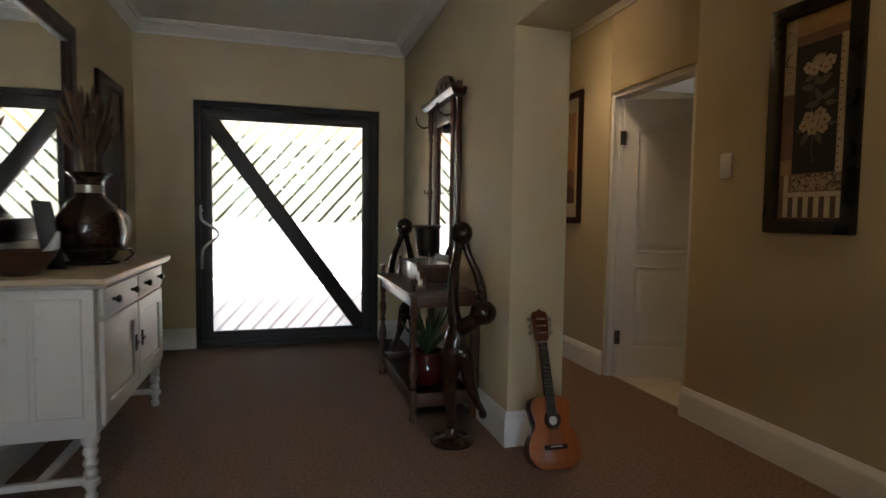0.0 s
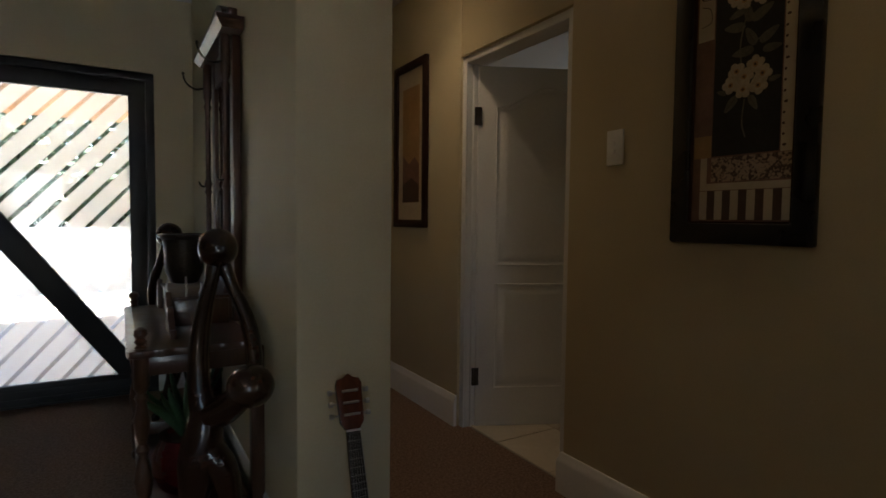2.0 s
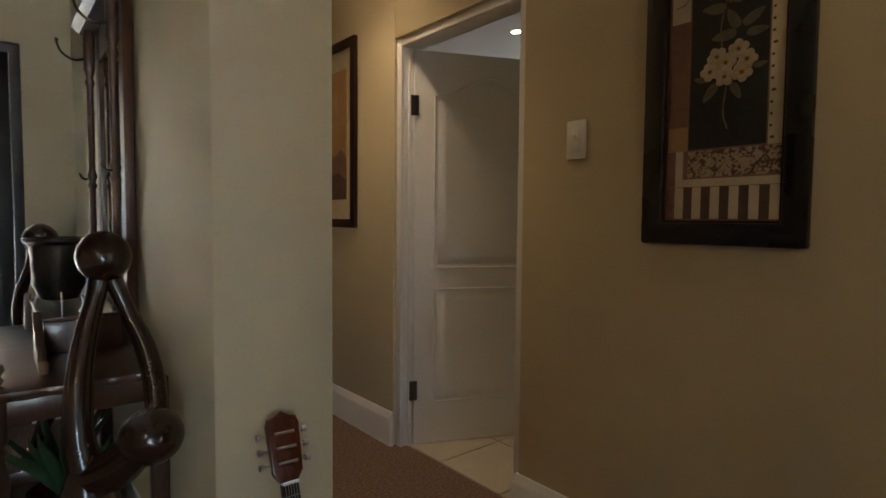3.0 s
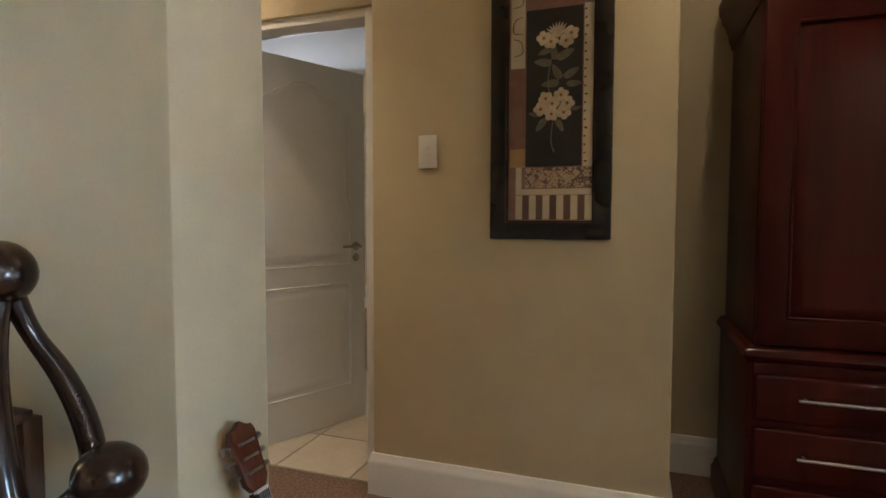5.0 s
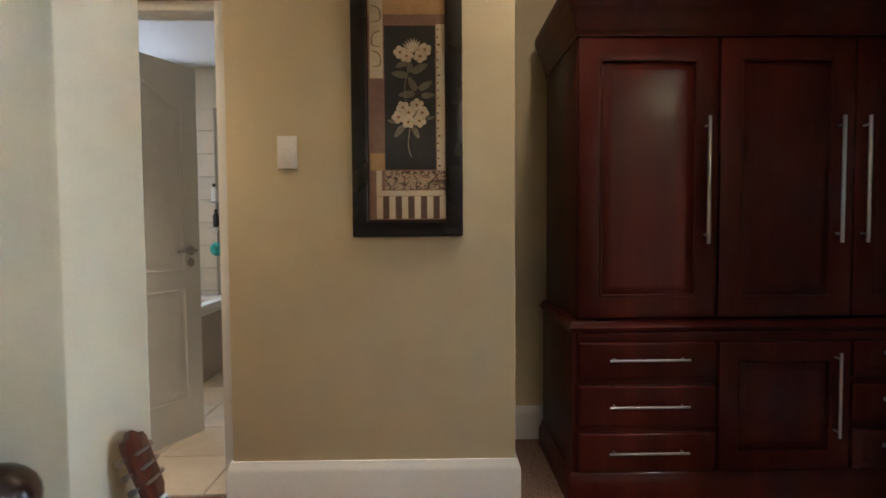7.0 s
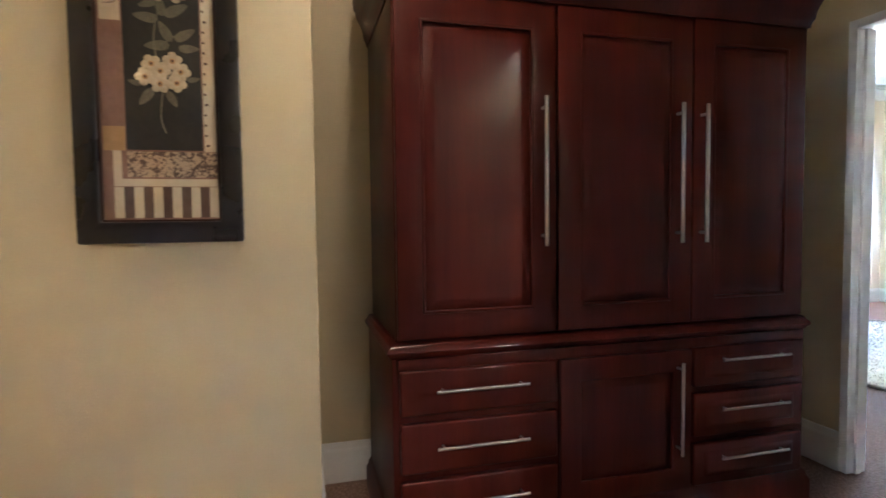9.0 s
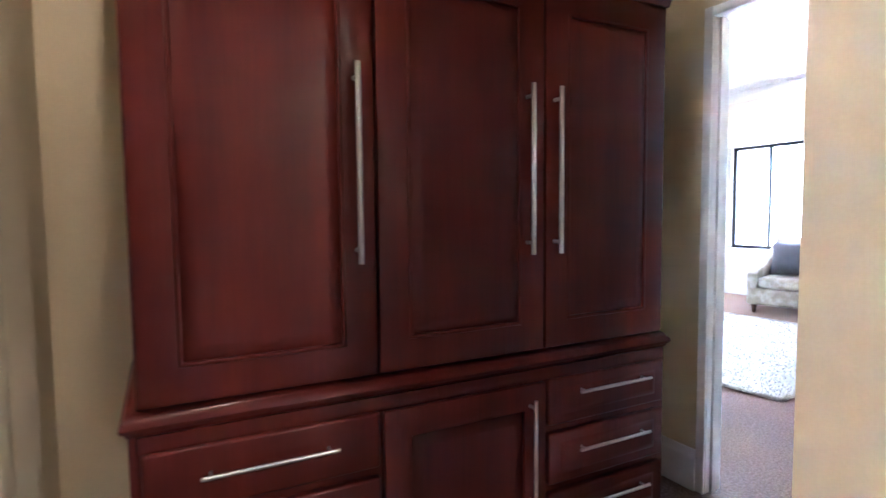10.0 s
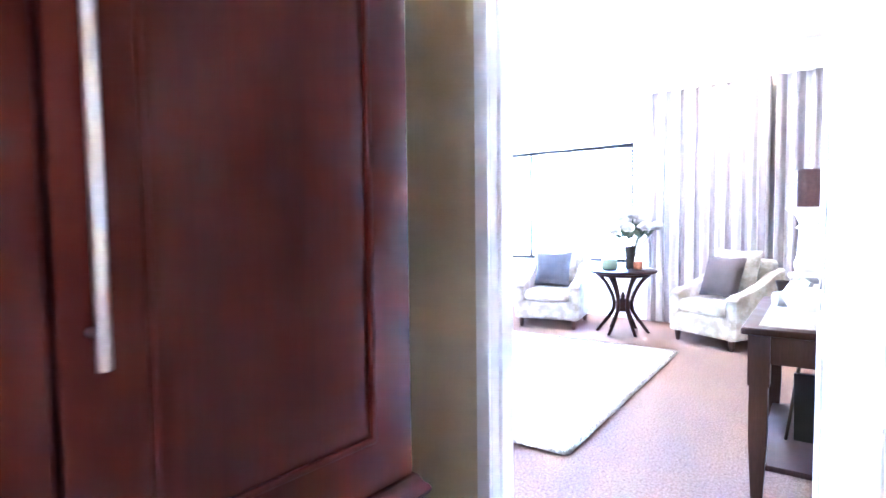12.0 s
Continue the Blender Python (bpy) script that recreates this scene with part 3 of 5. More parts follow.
for i in range(7):
    shrub = thing("shrub", pose(-7.2 + i * 2.4 + rng.uniform(-0.3, 0.3), 14.2 + rng.uniform(-0.5, 0.5), -0.05), "leafy green garden shrub behind the low wall", "shrub", "garden shrubs")
    part("trunk", tube([(0, 0, 0, 0.09), (0.05, 0, 0.6, 0.07), (0, 0.03, 1.4, 0.04)], 8, 4), BROWN_WOOD, shrub)
    vs, fs = [], []
    for j in range(3000):
        a, h, r = rng.uniform(0, 6.283), rng.uniform(0.5, 3.6), rng.random() ** 0.5
        rad = 1.75 * r * math.sin(math.pi * min(1, (h - 0.3) / 3.7)) ** 0.6
        c = Vector((rad * math.cos(a), rad * math.sin(a), h))
        u = Vector((rng.uniform(-1, 1), rng.uniform(-1, 1), rng.uniform(-0.6, 0.6))).normalized() * 0.16
        w = u.orthogonal().normalized() * 0.07
        k0 = len(vs)
        vs += [c - u, c + w, c + u, c - w]
        fs.append((k0, k0 + 1, k0 + 2, k0 + 3))
    me = bpy.data.meshes.new("crown")
    me.from_pydata([tuple(v) for v in vs], [], fs)
    me.materials.append(HEDGE)
    crown = new("crown", me)
    crown.parent = shrub
    tagged(crown, kind="stuff")

# ---------------------------------------------------------------- ceiling lamps
LAMP_GLOW = glowing("halogen_glow", (1.0, 0.72, 0.40), 9)


def downlight(x, y, z, energy, group, cone=104, colour=(1.0, 0.72, 0.42)):
    d = thing("downlight", pose(x, y, z), "round recessed halogen downlight in the white ceiling", "ceiling light", group)
    part("trim_ring", lathe([(0.034, -0.001), (0.036, -0.006), (0.046, -0.006), (0.050, -0.001), (0.046, 0.004), (0.034, 0.004)], 24), STEEL, d, "brushed steel ring")
    part("bulb", lathe([(0.012, -0.002), (0.033, -0.0015), (0.033, 0.003), (0.012, 0.004)], 20), LAMP_GLOW, d, "glowing halogen bulb")
    lamp("downlight_beam", "SPOT", pose(x, y, z - 0.02), energy, colour, spot_size=radians(cone), spot_blend=0.8, soft=0.10)


downlight(1.93, 2.30, ZC, 0.30, "passage downlights", 78)
downlight(-0.95, 0.45, ZC, 3.6, "hall downlights", 156, (1.0, 0.86, 0.66))
downlight(1.88, 4.50, ZC, 1.55, "passage downlights")
downlight(3.70, 5.05, 2.55, 0.5, "bathroom downlights")
downlight(3.00, -4.60, 2.88, 0.40, "bedroom downlights")
downlight(4.90, -4.60, 2.88, 0.40, "bedroom downlights")

# ---------------------------------------------------------------- wardrobe
def bar_handle(bm_or_none, a, b, stand, radius=0.0065):
    """A straight bar between a and b, on two posts that reach back by stand along +y."""
    bm = bmesh.new()
    a, b = Vector(a), Vector(b)
    tube([(*a, radius), (*b, radius)], 10, 1, bm)
    for u in (0.07, 0.93):
        p = a.lerp(b, u)
        tube([(*p, radius * 0.75), (p.x, p.y + stand, p.z, radius * 0.75)], 8, 1, bm)
    return bm


def wardrobe(m):
    w = thing("wardrobe", m, "large red-brown mahogany wardrobe with steel bar handles", "wardrobe")
    W, D = 1.672, 0.62
    part("upper_body", boxes((0.0, 0.022, 0.765, W, D, 1.955), bevel=0.004), MAHOGANY, w)
    part("lower_body", boxes((-0.018, 0.006, 0.125, W + 0.018, D, 0.712), bevel=0.005), MAHOGANY, w)
    plan = [(-0.018, D, 0), (-0.018, 0.006, 0), (W + 0.018, 0.006, 0), (W + 0.018, D, 0)]
    part("plinth", moulding([(x, y, 0.0) for x, y, _ in plan], [(-0.02, 0.0), (0.022, 0.0), (0.022, 0.085), (0.012, 0.10), (0.010, 0.115), (0.0, 0.126), (-0.02, 0.126)]), MAHOGANY, w)
    part("waist_moulding", moulding([(x, y, 0.712) for x, y, _ in plan], [(-0.05, 0.0), (0.003, 0.0), (0.006, 0.008), (0.014, 0.014), (0.017, 0.022), (0.013, 0.032), (0.006, 0.037), (0.000, 0.050), (-0.008, 0.054), (-0.05, 0.054)]), MAHOGANY, w)
    up = [(0.0, D, 1.915), (0.0, 0.0, 1.915), (W, 0.0, 1.915), (W, D, 1.915)]
    part("cornice", moulding(up, [(-0.05, 0.0), (0.005, 0.0), (0.009, 0.02), (0.016, 0.03), (0.020, 0.06), (0.035, 0.10), (0.046, 0.115), (0.049, 0.14), (0.058, 0.15), (0.061, 0.19), (0.05, 0.20), (-0.05, 0.20)]), MAHOGANY, w)
    part("top_board", block(-0.04, -0.04, 2.085, W + 0.04, D, 2.11, 0.004), MAHOGANY, w)
    cuts = [0.0, 0.580, 1.140, W]
    for i in range(3):
        x0, x1 = cuts[i] + 0.004, cuts[i + 1] - 0.004
        z0, z1 = 0.772, 1.914
        d = part("door", ring_frame(x0, z0, x1, z1, 0.092, 0.0, 0.0215, 0.005), MAHOGANY, w)
        part("door_panel", raised_panel(x0 + 0.090, z0 + 0.090, x1 - 0.090, z1 - 0.090, 0.006, 0.007, 0.040), MAHOGANY, d)
        part("panel_bead", ring_frame(x0 + 0.086, z0 + 0.086, x1 - 0.086, z1 - 0.086, 0.011, -0.003, 0.012, 0.003), MAHOGANY, d)
        hx = {0: x1 - 0.054, 1: x1 - 0.068, 2: x0 + 0.030}[i]
        part("handle", bar_handle(None, (hx, -0.038, 1.078), (hx, -0.038, 1.590), 0.036, 0.0075), STEEL, d, "brushed steel bar handle")
    for x0, x1, h0, h1 in ((0.0, 0.580, 0.125, 0.452), (1.140, W, 1.252, 1.570)):
        for z0, z1, zh in ((0.519, 0.672, 0.605), (0.322, 0.492, 0.412), (0.130, 0.295, 0.220)):
            d = part("drawer", block(x0 + 0.006, -0.016, z0, x1 - 0.006, 0.02, z1, 0.009, 3), MAHOGANY, w)
            if x0 > 1:
                part("drawer_panel", raised_panel(x0 + 0.05, z0 + 0.03, x1 - 0.05, z1 - 0.03, -0.017, 0.004, 0.02), MAHOGANY, d)
            zh += 0.020 if x0 > 1 else 0.0
            part("handle", bar_handle(None, (h0, -0.046, zh), (h1, -0.046, zh), 0.034, 0.0055), STEEL, d, "brushed steel bar handle")
    d = part("door", ring_frame(0.586, 0.130, 1.134, 0.668, 0.082, -0.016, 0.006, 0.005), MAHOGANY, w)
    part("door_panel", raised_panel(0.664, 0.208, 1.056, 0.590, 0.0, 0.010, 0.04), MAHOGANY, d)
    part("handle", bar_handle(None, (1.068, -0.05, 0.275), (1.068, -0.05, 0.628), 0.036, 0.0065), STEEL, d, "brushed steel bar handle")
    part("drawer_rail", boxes((0.0, -0.004, 0.672, W, 0.02, 0.711), bevel=0.002), MAHOGANY, w)
    return w


wardrobe(pose(2.266, 2.270, 0, 0, 0, -90))

# ---------------------------------------------------------------- pictures and switch
PAPER_DARK = surface("charcoal_print", (0.012, 0.012, 0.012), (0.028, 0.026, 0.024), 9, 60, 0.5, 0.1, 0.0)
PAPER_ROSE = surface("dusty_rose_print", (0.17, 0.09, 0.065), (0.26, 0.15, 0.11), 12, 60, 0.5, 0.1, 0.0)
PAPER_GOLD = surface("golden_ochre_print", (0.34, 0.20, 0.08), (0.46, 0.29, 0.13), 12, 60, 0.5, 0.1, 0.0)
PAPER_CREAM = surface("cream_print", (0.50, 0.42, 0.29), (0.60, 0.52, 0.38), 12, 60, 0.5, 0.1, 0.0)
PAPER_BROWN = surface("umber_print", (0.075, 0.042, 0.030), (0.12, 0.07, 0.05), 12, 60, 0.5, 0.1, 0.0)
PAPER_FLECK = surface("flecked_print", (0.09, 0.055, 0.04), (0.42, 0.31, 0.21), 60, 120, 0.5, 0.1, 0.0, mix=(0.44, 0.54))
PETAL = surface("petal_paint", (0.38, 0.31, 0.20), (0.58, 0.50, 0.36), 30, 120, 0.5, 0.1, 0.0)
PAPER_LEAF = surface("dim_leaf_paint", (0.085, 0.080, 0.055), (0.165, 0.150, 0.105), 30, 120, 0.5, 0.1, 0.0)


def flower_picture(m, label):
    """A tall framed print of two cream flowers on a dark ground; x to the right, z up from its lower edge."""
    W, H, f = 0.452, 1.058, 0.064
    p = thing("framed_picture", m, label, "picture", "passage pictures")
    part("frame", ring_frame(0, 0, W, H, f, -0.028, 0.0, 0.008), BLACK_FRAME, p)
    part("frame_lip", ring_frame(f - 0.004, f - 0.004, W - f + 0.004, H - f + 0.004, 0.010, -0.018, -0.004, 0.002), DARK_WOOD, p)
    part("backing", block(0.02, -0.008, 0.02, W - 0.02, -0.001, H - 0.02), PAPER_ROSE, p, "dusty rose printed ground")
    flat = lambda name, mat, x0, z0, x1, z1, y=-0.0092: part(name, block(x0, y, z0, x1, -0.0078, z1), mat, p)
    flat("print_panel", PAPER_GOLD, 0.07, 0.90, W - 0.07, H - 0.07)
    flat("print_panel", PAPER_DARK, 0.135, 0.275, 0.342, 0.855)
    flat("print_panel", PAPER_CREAM, 0.346, 0.272, 0.380, 0.860)
    flat("print_panel", PAPER_CREAM, 0.076, 0.645, 0.130, H - 0.07)
    flat("print_panel", PAPER_ROSE, 0.076, 0.345, 0.130, 0.642)
    flat("print_panel", PAPER_GOLD, 0.074, 0.272, 0.132, 0.342, -0.0096)
    flat("print_panel", PAPER_FLECK, 0.135, 0.195, 0.380, 0.270)
    flat("print_panel", PAPER_CREAM, 0.100, 0.168, 0.380, 0.190)
    flat("print_panel", PAPER_CREAM, 0.098, 0.168, 0.120, 0.272, -0.0094)
    for i in range(11):
        flat("print_stripe", PAPER_CREAM if i % 2 == 0 else PAPER_BROWN, 0.098 + i * 0.0258, 0.075, 0.098 + (i + 1) * 0.0258, 0.166)
    for i in range(19):
        bm = bmesh.new()
        ball(bm, (0.352 if i % 4 else 0.356, -0.0094, 0.29 + i * 0.0305), (0.004 if i % 4 else 0.006, 0.0008, 0.004), 8)
        part("print_dot", bm, PAPER_BROWN, p)
    for z, s in ((0.72, 1), (0.80, -1), (0.90, 1)):
        part("print_scroll", tube([(0.103 - s * 0.018, -0.0095, z - 0.03, 0.002), (0.103 + s * 0.016, -0.0095, z - 0.02, 0.004), (0.103 + s * 0.012, -0.0095, z + 0.02, 0.003), (0.103 - s * 0.016, -0.0095, z + 0.035, 0.002)], 6, 6, flat=0.3), PAPER_BROWN, p)
    for line in (((0.242, 0.325), (0.230, 0.37), (0.236, 0.44)), ((0.222, 0.545), (0.218, 0.61), (0.236, 0.70)), ((0.236, 0.58), (0.26, 0.60), (0.275, 0.61))):
        part("print_stem", tube([(x, -0.0095, z, 0.0028) for x, z in line], 6, 4, flat=0.3), PAPER_LEAF, p)
    # leaves: x, z, direction in degrees, half length
    leaves = [(0.162, 0.470, 160, 0.018), (0.192, 0.430, 232, 0.030), (0.262, 0.425, -62, 0.026), (0.322, 0.485, 10, 0.018), (0.197, 0.660, 172, 0.034), (0.280, 0.685, 28, 0.036), (0.248, 0.622, 118, 0.032), (0.302, 0.615, 32, 0.032), (0.225, 0.580, 184, 0.034), (0.312, 0.575, 2, 0.028), (0.238, 0.695, 100, 0.030), (0.205, 0.700, 200, 0.028)]
    for x, z, a, size in leaves:
        u, n = radians(a), 14
        ring = []
        for k in range(n):
            t = 2 * math.pi * k / n
            along, across = size * math.cos(t), size * 0.42 * math.sin(t) * (1 - 0.35 * math.cos(t))
            ring.append((x + math.cos(u) * along - math.sin(u) * across, z + math.sin(u) * along + math.cos(u) * across))
        leaf = part("print_leaf", plate(ring, -0.0098, -0.0085), PAPER_LEAF, p)
        part("leaf_vein", tube([(x - math.cos(u) * size * 0.9, -0.0100, z - math.sin(u) * size * 0.9, 0.0008), (x + math.cos(u) * size * 0.8, -0.0100, z + math.sin(u) * size * 0.8, 0.0008)], 5, 1, flat=0.4), PAPER_BROWN, leaf)
    blossoms = [(0.233, 0.506), (0.209, 0.526), (0.266, 0.536), (0.288, 0.505), (0.191, 0.488), (0.231, 0.468), (0.276, 0.472), (0.200, 0.748), (0.226, 0.733), (0.281, 0.732), (0.300, 0.758)]
    for k, (cx, cz) in enumerate(blossoms):
        bm, d = bmesh.new(), -0.0102 - 0.0004 * (k % 3)
        for q in range(5):
            a = q * 2 * math.pi / 5 + k * 0.8
            ball(bm, (cx + 0.0165 * math.cos(a), d, cz + 0.0155 * math.sin(a)), (0.0125, 0.0012, 0.0120), 10)
        b = part("print_flower", bm, PETAL, p, "cream painted blossom")
        part("flower_heart", ball(bmesh.new(), (cx, d - 0.0012, cz), (0.0085, 0.0012, 0.0080), 10), PAPER_GOLD, b)
        part("flower_eye", ball(bmesh.new(), (cx, d - 0.0022, cz), (0.0040, 0.0010, 0.0040), 8), PAPER_BROWN, b)
    for k in range(8):
        a = radians(38 + k * 15)
        part("print_petal", tube([(0.251, -0.0100, 0.748, 0.005), (0.251 + 0.030 * math.cos(a), -0.0108, 0.748 + 0.034 * math.sin(a), 0.0062), (0.251 + 0.050 * math.cos(a), -0.0100, 0.748 + 0.056 * math.sin(a), 0.001)], 6, 3, flat=0.3), PETAL, p)
    return p


flower_picture(pose(XE - 0.001, 3.188, 1.113, 0, 0, -90), "tall black-framed print of cream flowers on dark ground")


def pale_picture(m, label):
    """A tall framed print with a pale mount and a dim landscape; x to the right, z up from its lower edge."""
    W, H, f = 0.452, 1.058, 0.050
    p = thing("framed_picture", m, label, "picture", "passage pictures")
    part("frame", ring_frame(0, 0, W, H, f, -0.028, 0.0, 0.008), DARK_WOOD, p)
    part("mount", block(0.02, -0.008, 0.02, W - 0.02, -0.001, H - 0.02), PAPER_CREAM, p, "pale cream mount")
    part("print", block(0.11, -0.0092, 0.16, W - 0.11, -0.0078, H - 0.16), PAPER_GOLD, p, "dim ochre landscape print")
    part("print_band", plate([(0.112, 0.162), (W - 0.112, 0.162), (W - 0.112, 0.40), (0.28, 0.45), (0.20, 0.41), (0.112, 0.47)], -0.0097, -0.0085), PAPER_ROSE, p)
    part("print_band", plate([(0.112, 0.164), (W - 0.112, 0.164), (W - 0.112, 0.27), (0.24, 0.32), (0.112, 0.28)], -0.0102, -0.0090), PAPER_BROWN, p)
    return p


pale_picture(pose(XE - 0.001, 5.375, 1.130, 0, 0, -90), "tall dark-framed pale print beyond the bathroom doorway")

sw = thing("light_switch", pose(XE - 0.001, 3.493, 1.394, 0, 0, -90), "white plastic two-lever wall light switch", "switch")
part("plate", block(0, -0.009, 0, 0.080, 0.0, 0.134, 0.004), PLASTIC, sw)
part("inset", block(0.014, -0.0112, 0.026, 0.066, -0.0085, 0.108, 0.0015), PLASTIC, sw)
for z in (0.052, 0.082):
    part("rocker", block(0.032, -0.0165, z - 0.008, 0.048, -0.011, z + 0.008, 0.003), PLASTIC, sw)

# ---------------------------------------------------------------- sideboard
def turned_leg(h, r=0.032):
    s = h / 0.30
    return [(r * 0.55, 0), (r * 0.7, 0.012 * s), (r * 0.75, 0.03 * s), (r * 0.5, 0.045 * s), (r * 0.62, 0.06 * s), (r * 0.62, 0.075 * s), (r, 0.078 * s), (r, 0.10 * s), (r * 0.62, 0.105 * s), (r * 0.85, 0.13 * s), (r * 0.6, 0.15 * s), (r * 0.9, 0.175 * s), (r * 0.62, 0.20 * s), (r * 0.92, 0.225 * s), (r * 0.7, 0.25 * s), (r * 1.05, 0.27 * s), (r * 1.05, h)]


def sideboard(m):
    s = thing("sideboard", m, "worn white-painted sideboard with drawers and turned legs", "sideboard")
    W, D, H = 1.22, 0.45, 0.905
    part("body", boxes((0.0, 0.012, 0.275, W, D, H - 0.022), bevel=0.004), DISTRESSED, s)
    part("top", block(-0.035, -0.04, H - 0.022, W + 0.035, D + 0.004, H + 0.006, 0.008, 3), LIGHT_TOP, s, "bleached worn wooden top")
    part("top_edge", moulding([(-0.02, D, H - 0.036), (-0.02, -0.02, H - 0.036), (W + 0.02, -0.02, H - 0.036), (W + 0.02, D, H - 0.036)], [(-0.03, 0), (0.0, 0), (0.008, 0.006), (0.012, 0.0138), (-0.03, 0.0138)]), DISTRESSED, s)
    for i in range(2):
        x0, x1 = 0.06 + i * 0.56, 0.06 + i * 0.56 + 0.54
        d = part("drawer", block(x0, -0.008, 0.745, x1, 0.02, 0.858, 0.005), DISTRESSED, s)
        for x in (x0 + 0.12, x1 - 0.12):
            bm = lathe([(0.008, 0), (0.007, 0.012), (0.016, 0.020), (0.017, 0.028), (0.010, 0.034)], 14)
            for v in bm.verts:
                v.co = Vector((x + v.co.x, -0.008 - v.co.z, 0.802 + v.co.y))
            part("knob", bm, DARK_METAL, d, "dark round drawer knob")
        d = part("door", ring_frame(x0, 0.300, x1, 0.725, 0.075, -0.006, 0.014, 0.004), DISTRESSED, s)
        part("door_panel", raised_panel(x0 + 0.073, 0.373, x1 - 0.073, 0.652, 0.008, 0.006, 0.02), DISTRESSED, d)
        lx = x1 - 0.05 if i == 0 else x0 + 0.05
        part("latch", boxes((lx - 0.012, -0.012, 0.49, lx + 0.012, -0.005, 0.57), (lx - 0.03, -0.018, 0.52, lx + 0.03, -0.010, 0.535), bevel=0.002), DARK_METAL, d, "dark metal latch")
    for side, xs in ((0, -0.008), (1, W - 0.004)):
        for y0, y1 in ((0.065, 0.215), (0.245, 0.395)):
            part("end_panel", ring_frame(y0 - 0.01, 0.35, y1 + 0.01, 0.83, 0.012, 0.0, 0.012, 0.003), DISTRESSED, s, m=Matrix.Translation((xs, 0, 0)) @ Matrix(((0, 1, 0, 0), (1, 0, 0, 0), (0, 0, 1, 0), (0, 0, 0, 1))))
    for x in (0.035, W - 0.035):
        for y in (0.045, D - 0.035):
            part("leg", lathe(turned_leg(0.276), 16, at=(x, y, 0)), DISTRESSED, s)
        part("stretcher", block(x - 0.014, 0.045, 0.075, x + 0.014, D - 0.035, 0.103, 0.003), DISTRESSED, s)
    part("stretcher", block(0.035, D / 2 - 0.02, 0.078, W - 0.035, D / 2 + 0.02, 0.100, 0.003), DISTRESSED, s)
    return s


sideboard(pose(-0.690, 3.465, 0, 0, 0, 90))
TOP = 0.911

v = thing("vase", pose(-0.90, 4.13, TOP + 0.012) @ Matrix.Diagonal((0.88, 0.88, 1.0, 1)), "round-bellied dark brown vase with silver neck band", "vase")
part("body", lathe([(0.09, 0.0), (0.10, 0.01), (0.155, 0.07), (0.175, 0.15), (0.165, 0.22), (0.12, 0.285), (0.075, 0.32), (0.064, 0.36), (0.070, 0.395), (0.100, 0.425), (0.115, 0.435), (0.105, 0.437), (0.060, 0.40), (0.055, 0.35)], 32), EBONY, v)
part("neck_band", lathe([(0.0665, 0.335), (0.072, 0.338), (0.070, 0.372), (0.0665, 0.374)], 32), STEEL, v, "silver neck band")
part("handle", tube([(0.145, -0.02, 0.255, 0.009), (0.192, -0.02, 0.215, 0.012), (0.200, -0.02, 0.15, 0.012), (0.172, -0.02, 0.085, 0.009)], 8, 6), STEEL, v, "curved silver handle")
stand = thing("vase_stand", pose(-0.90, 4.13, TOP), "dark metal ring stand under the vase", "stand")
part("ring", tube([(0.165 * math.cos(a), 0.165 * math.sin(a), 0.075, 0.006) for a in [2 * math.pi * i / 24 for i in range(25)]], 8, 1), DARK_METAL, stand)
part("base_ring", tube([(0.12 * math.cos(a), 0.12 * math.sin(a), 0.006, 0.005) for a in [2 * math.pi * i / 24 for i in range(25)]], 8, 1), DARK_METAL, stand)
for a in (0.6, 2.2, 3.7, 5.3):
    part("foot", tube([(0.165 * math.cos(a), 0.165 * math.sin(a), 0.078, 0.006), (0.19 * math.cos(a), 0.19 * math.sin(a), 0.04, 0.006), (0.15 * math.cos(a), 0.15 * math.sin(a), 0.006, 0.006)], 8, 4), DARK_METAL, stand)
dried = thing("dried_grasses", pose(-0.90, 4.13, TOP + 0.36), "tall dried brown grass plumes in the vase", "dried flowers")
for i in range(90):
    a, lean, h = rng.uniform(0, 6.283), rng.uniform(0.02, 0.125), rng.uniform(0.28, 0.50)
    x, y = math.cos(a) * lean, math.sin(a) * lean
    bm = tube([(x * 0.12, y * 0.12, -0.05, 0.0016), (x * 0.5, y * 0.5, h * 0.55, 0.0016), (x * 0.75, y * 0.75, h * 0.72, 0.005), (x * 0.95, y * 0.95, h * 0.9, 0.009), (x * 1.1, y * 1.1, h, 0.002)], 6, 3)
    part("grass_stem", bm, GRASS_DRY, dried)

bk = thing("black_plaque", pose(-0.975, 3.86, TOP, 0, 0, 8), "dark slab ornament leaning on the sideboard top", "ornament")
part("slab", plate([(-0.025, 0.0), (0.050, 0.0), (0.000, 0.300), (-0.070, 0.305)], -0.02, 0.02, 0.006), RUBBER, bk)
bowl = thing("horn_bowl", pose(-1.00, 3.60, TOP), "pale horn-shaped bowl on the sideboard", "bowl")
part("shell", lathe([(0.04, 0.0), (0.06, 0.004), (0.10, 0.04), (0.13, 0.09), (0.136, 0.10), (0.128, 0.10), (0.09, 0.045), (0.03, 0.02)], 24), BROWN_WOOD, bowl)
part("horn", tube([(0.05, 0.03, 0.03, 0.03), (0.09, 0.08, 0.10, 0.022), (0.10, 0.12, 0.17, 0.008)], 10, 5), PLASTIC, bowl, "pale curved horn")

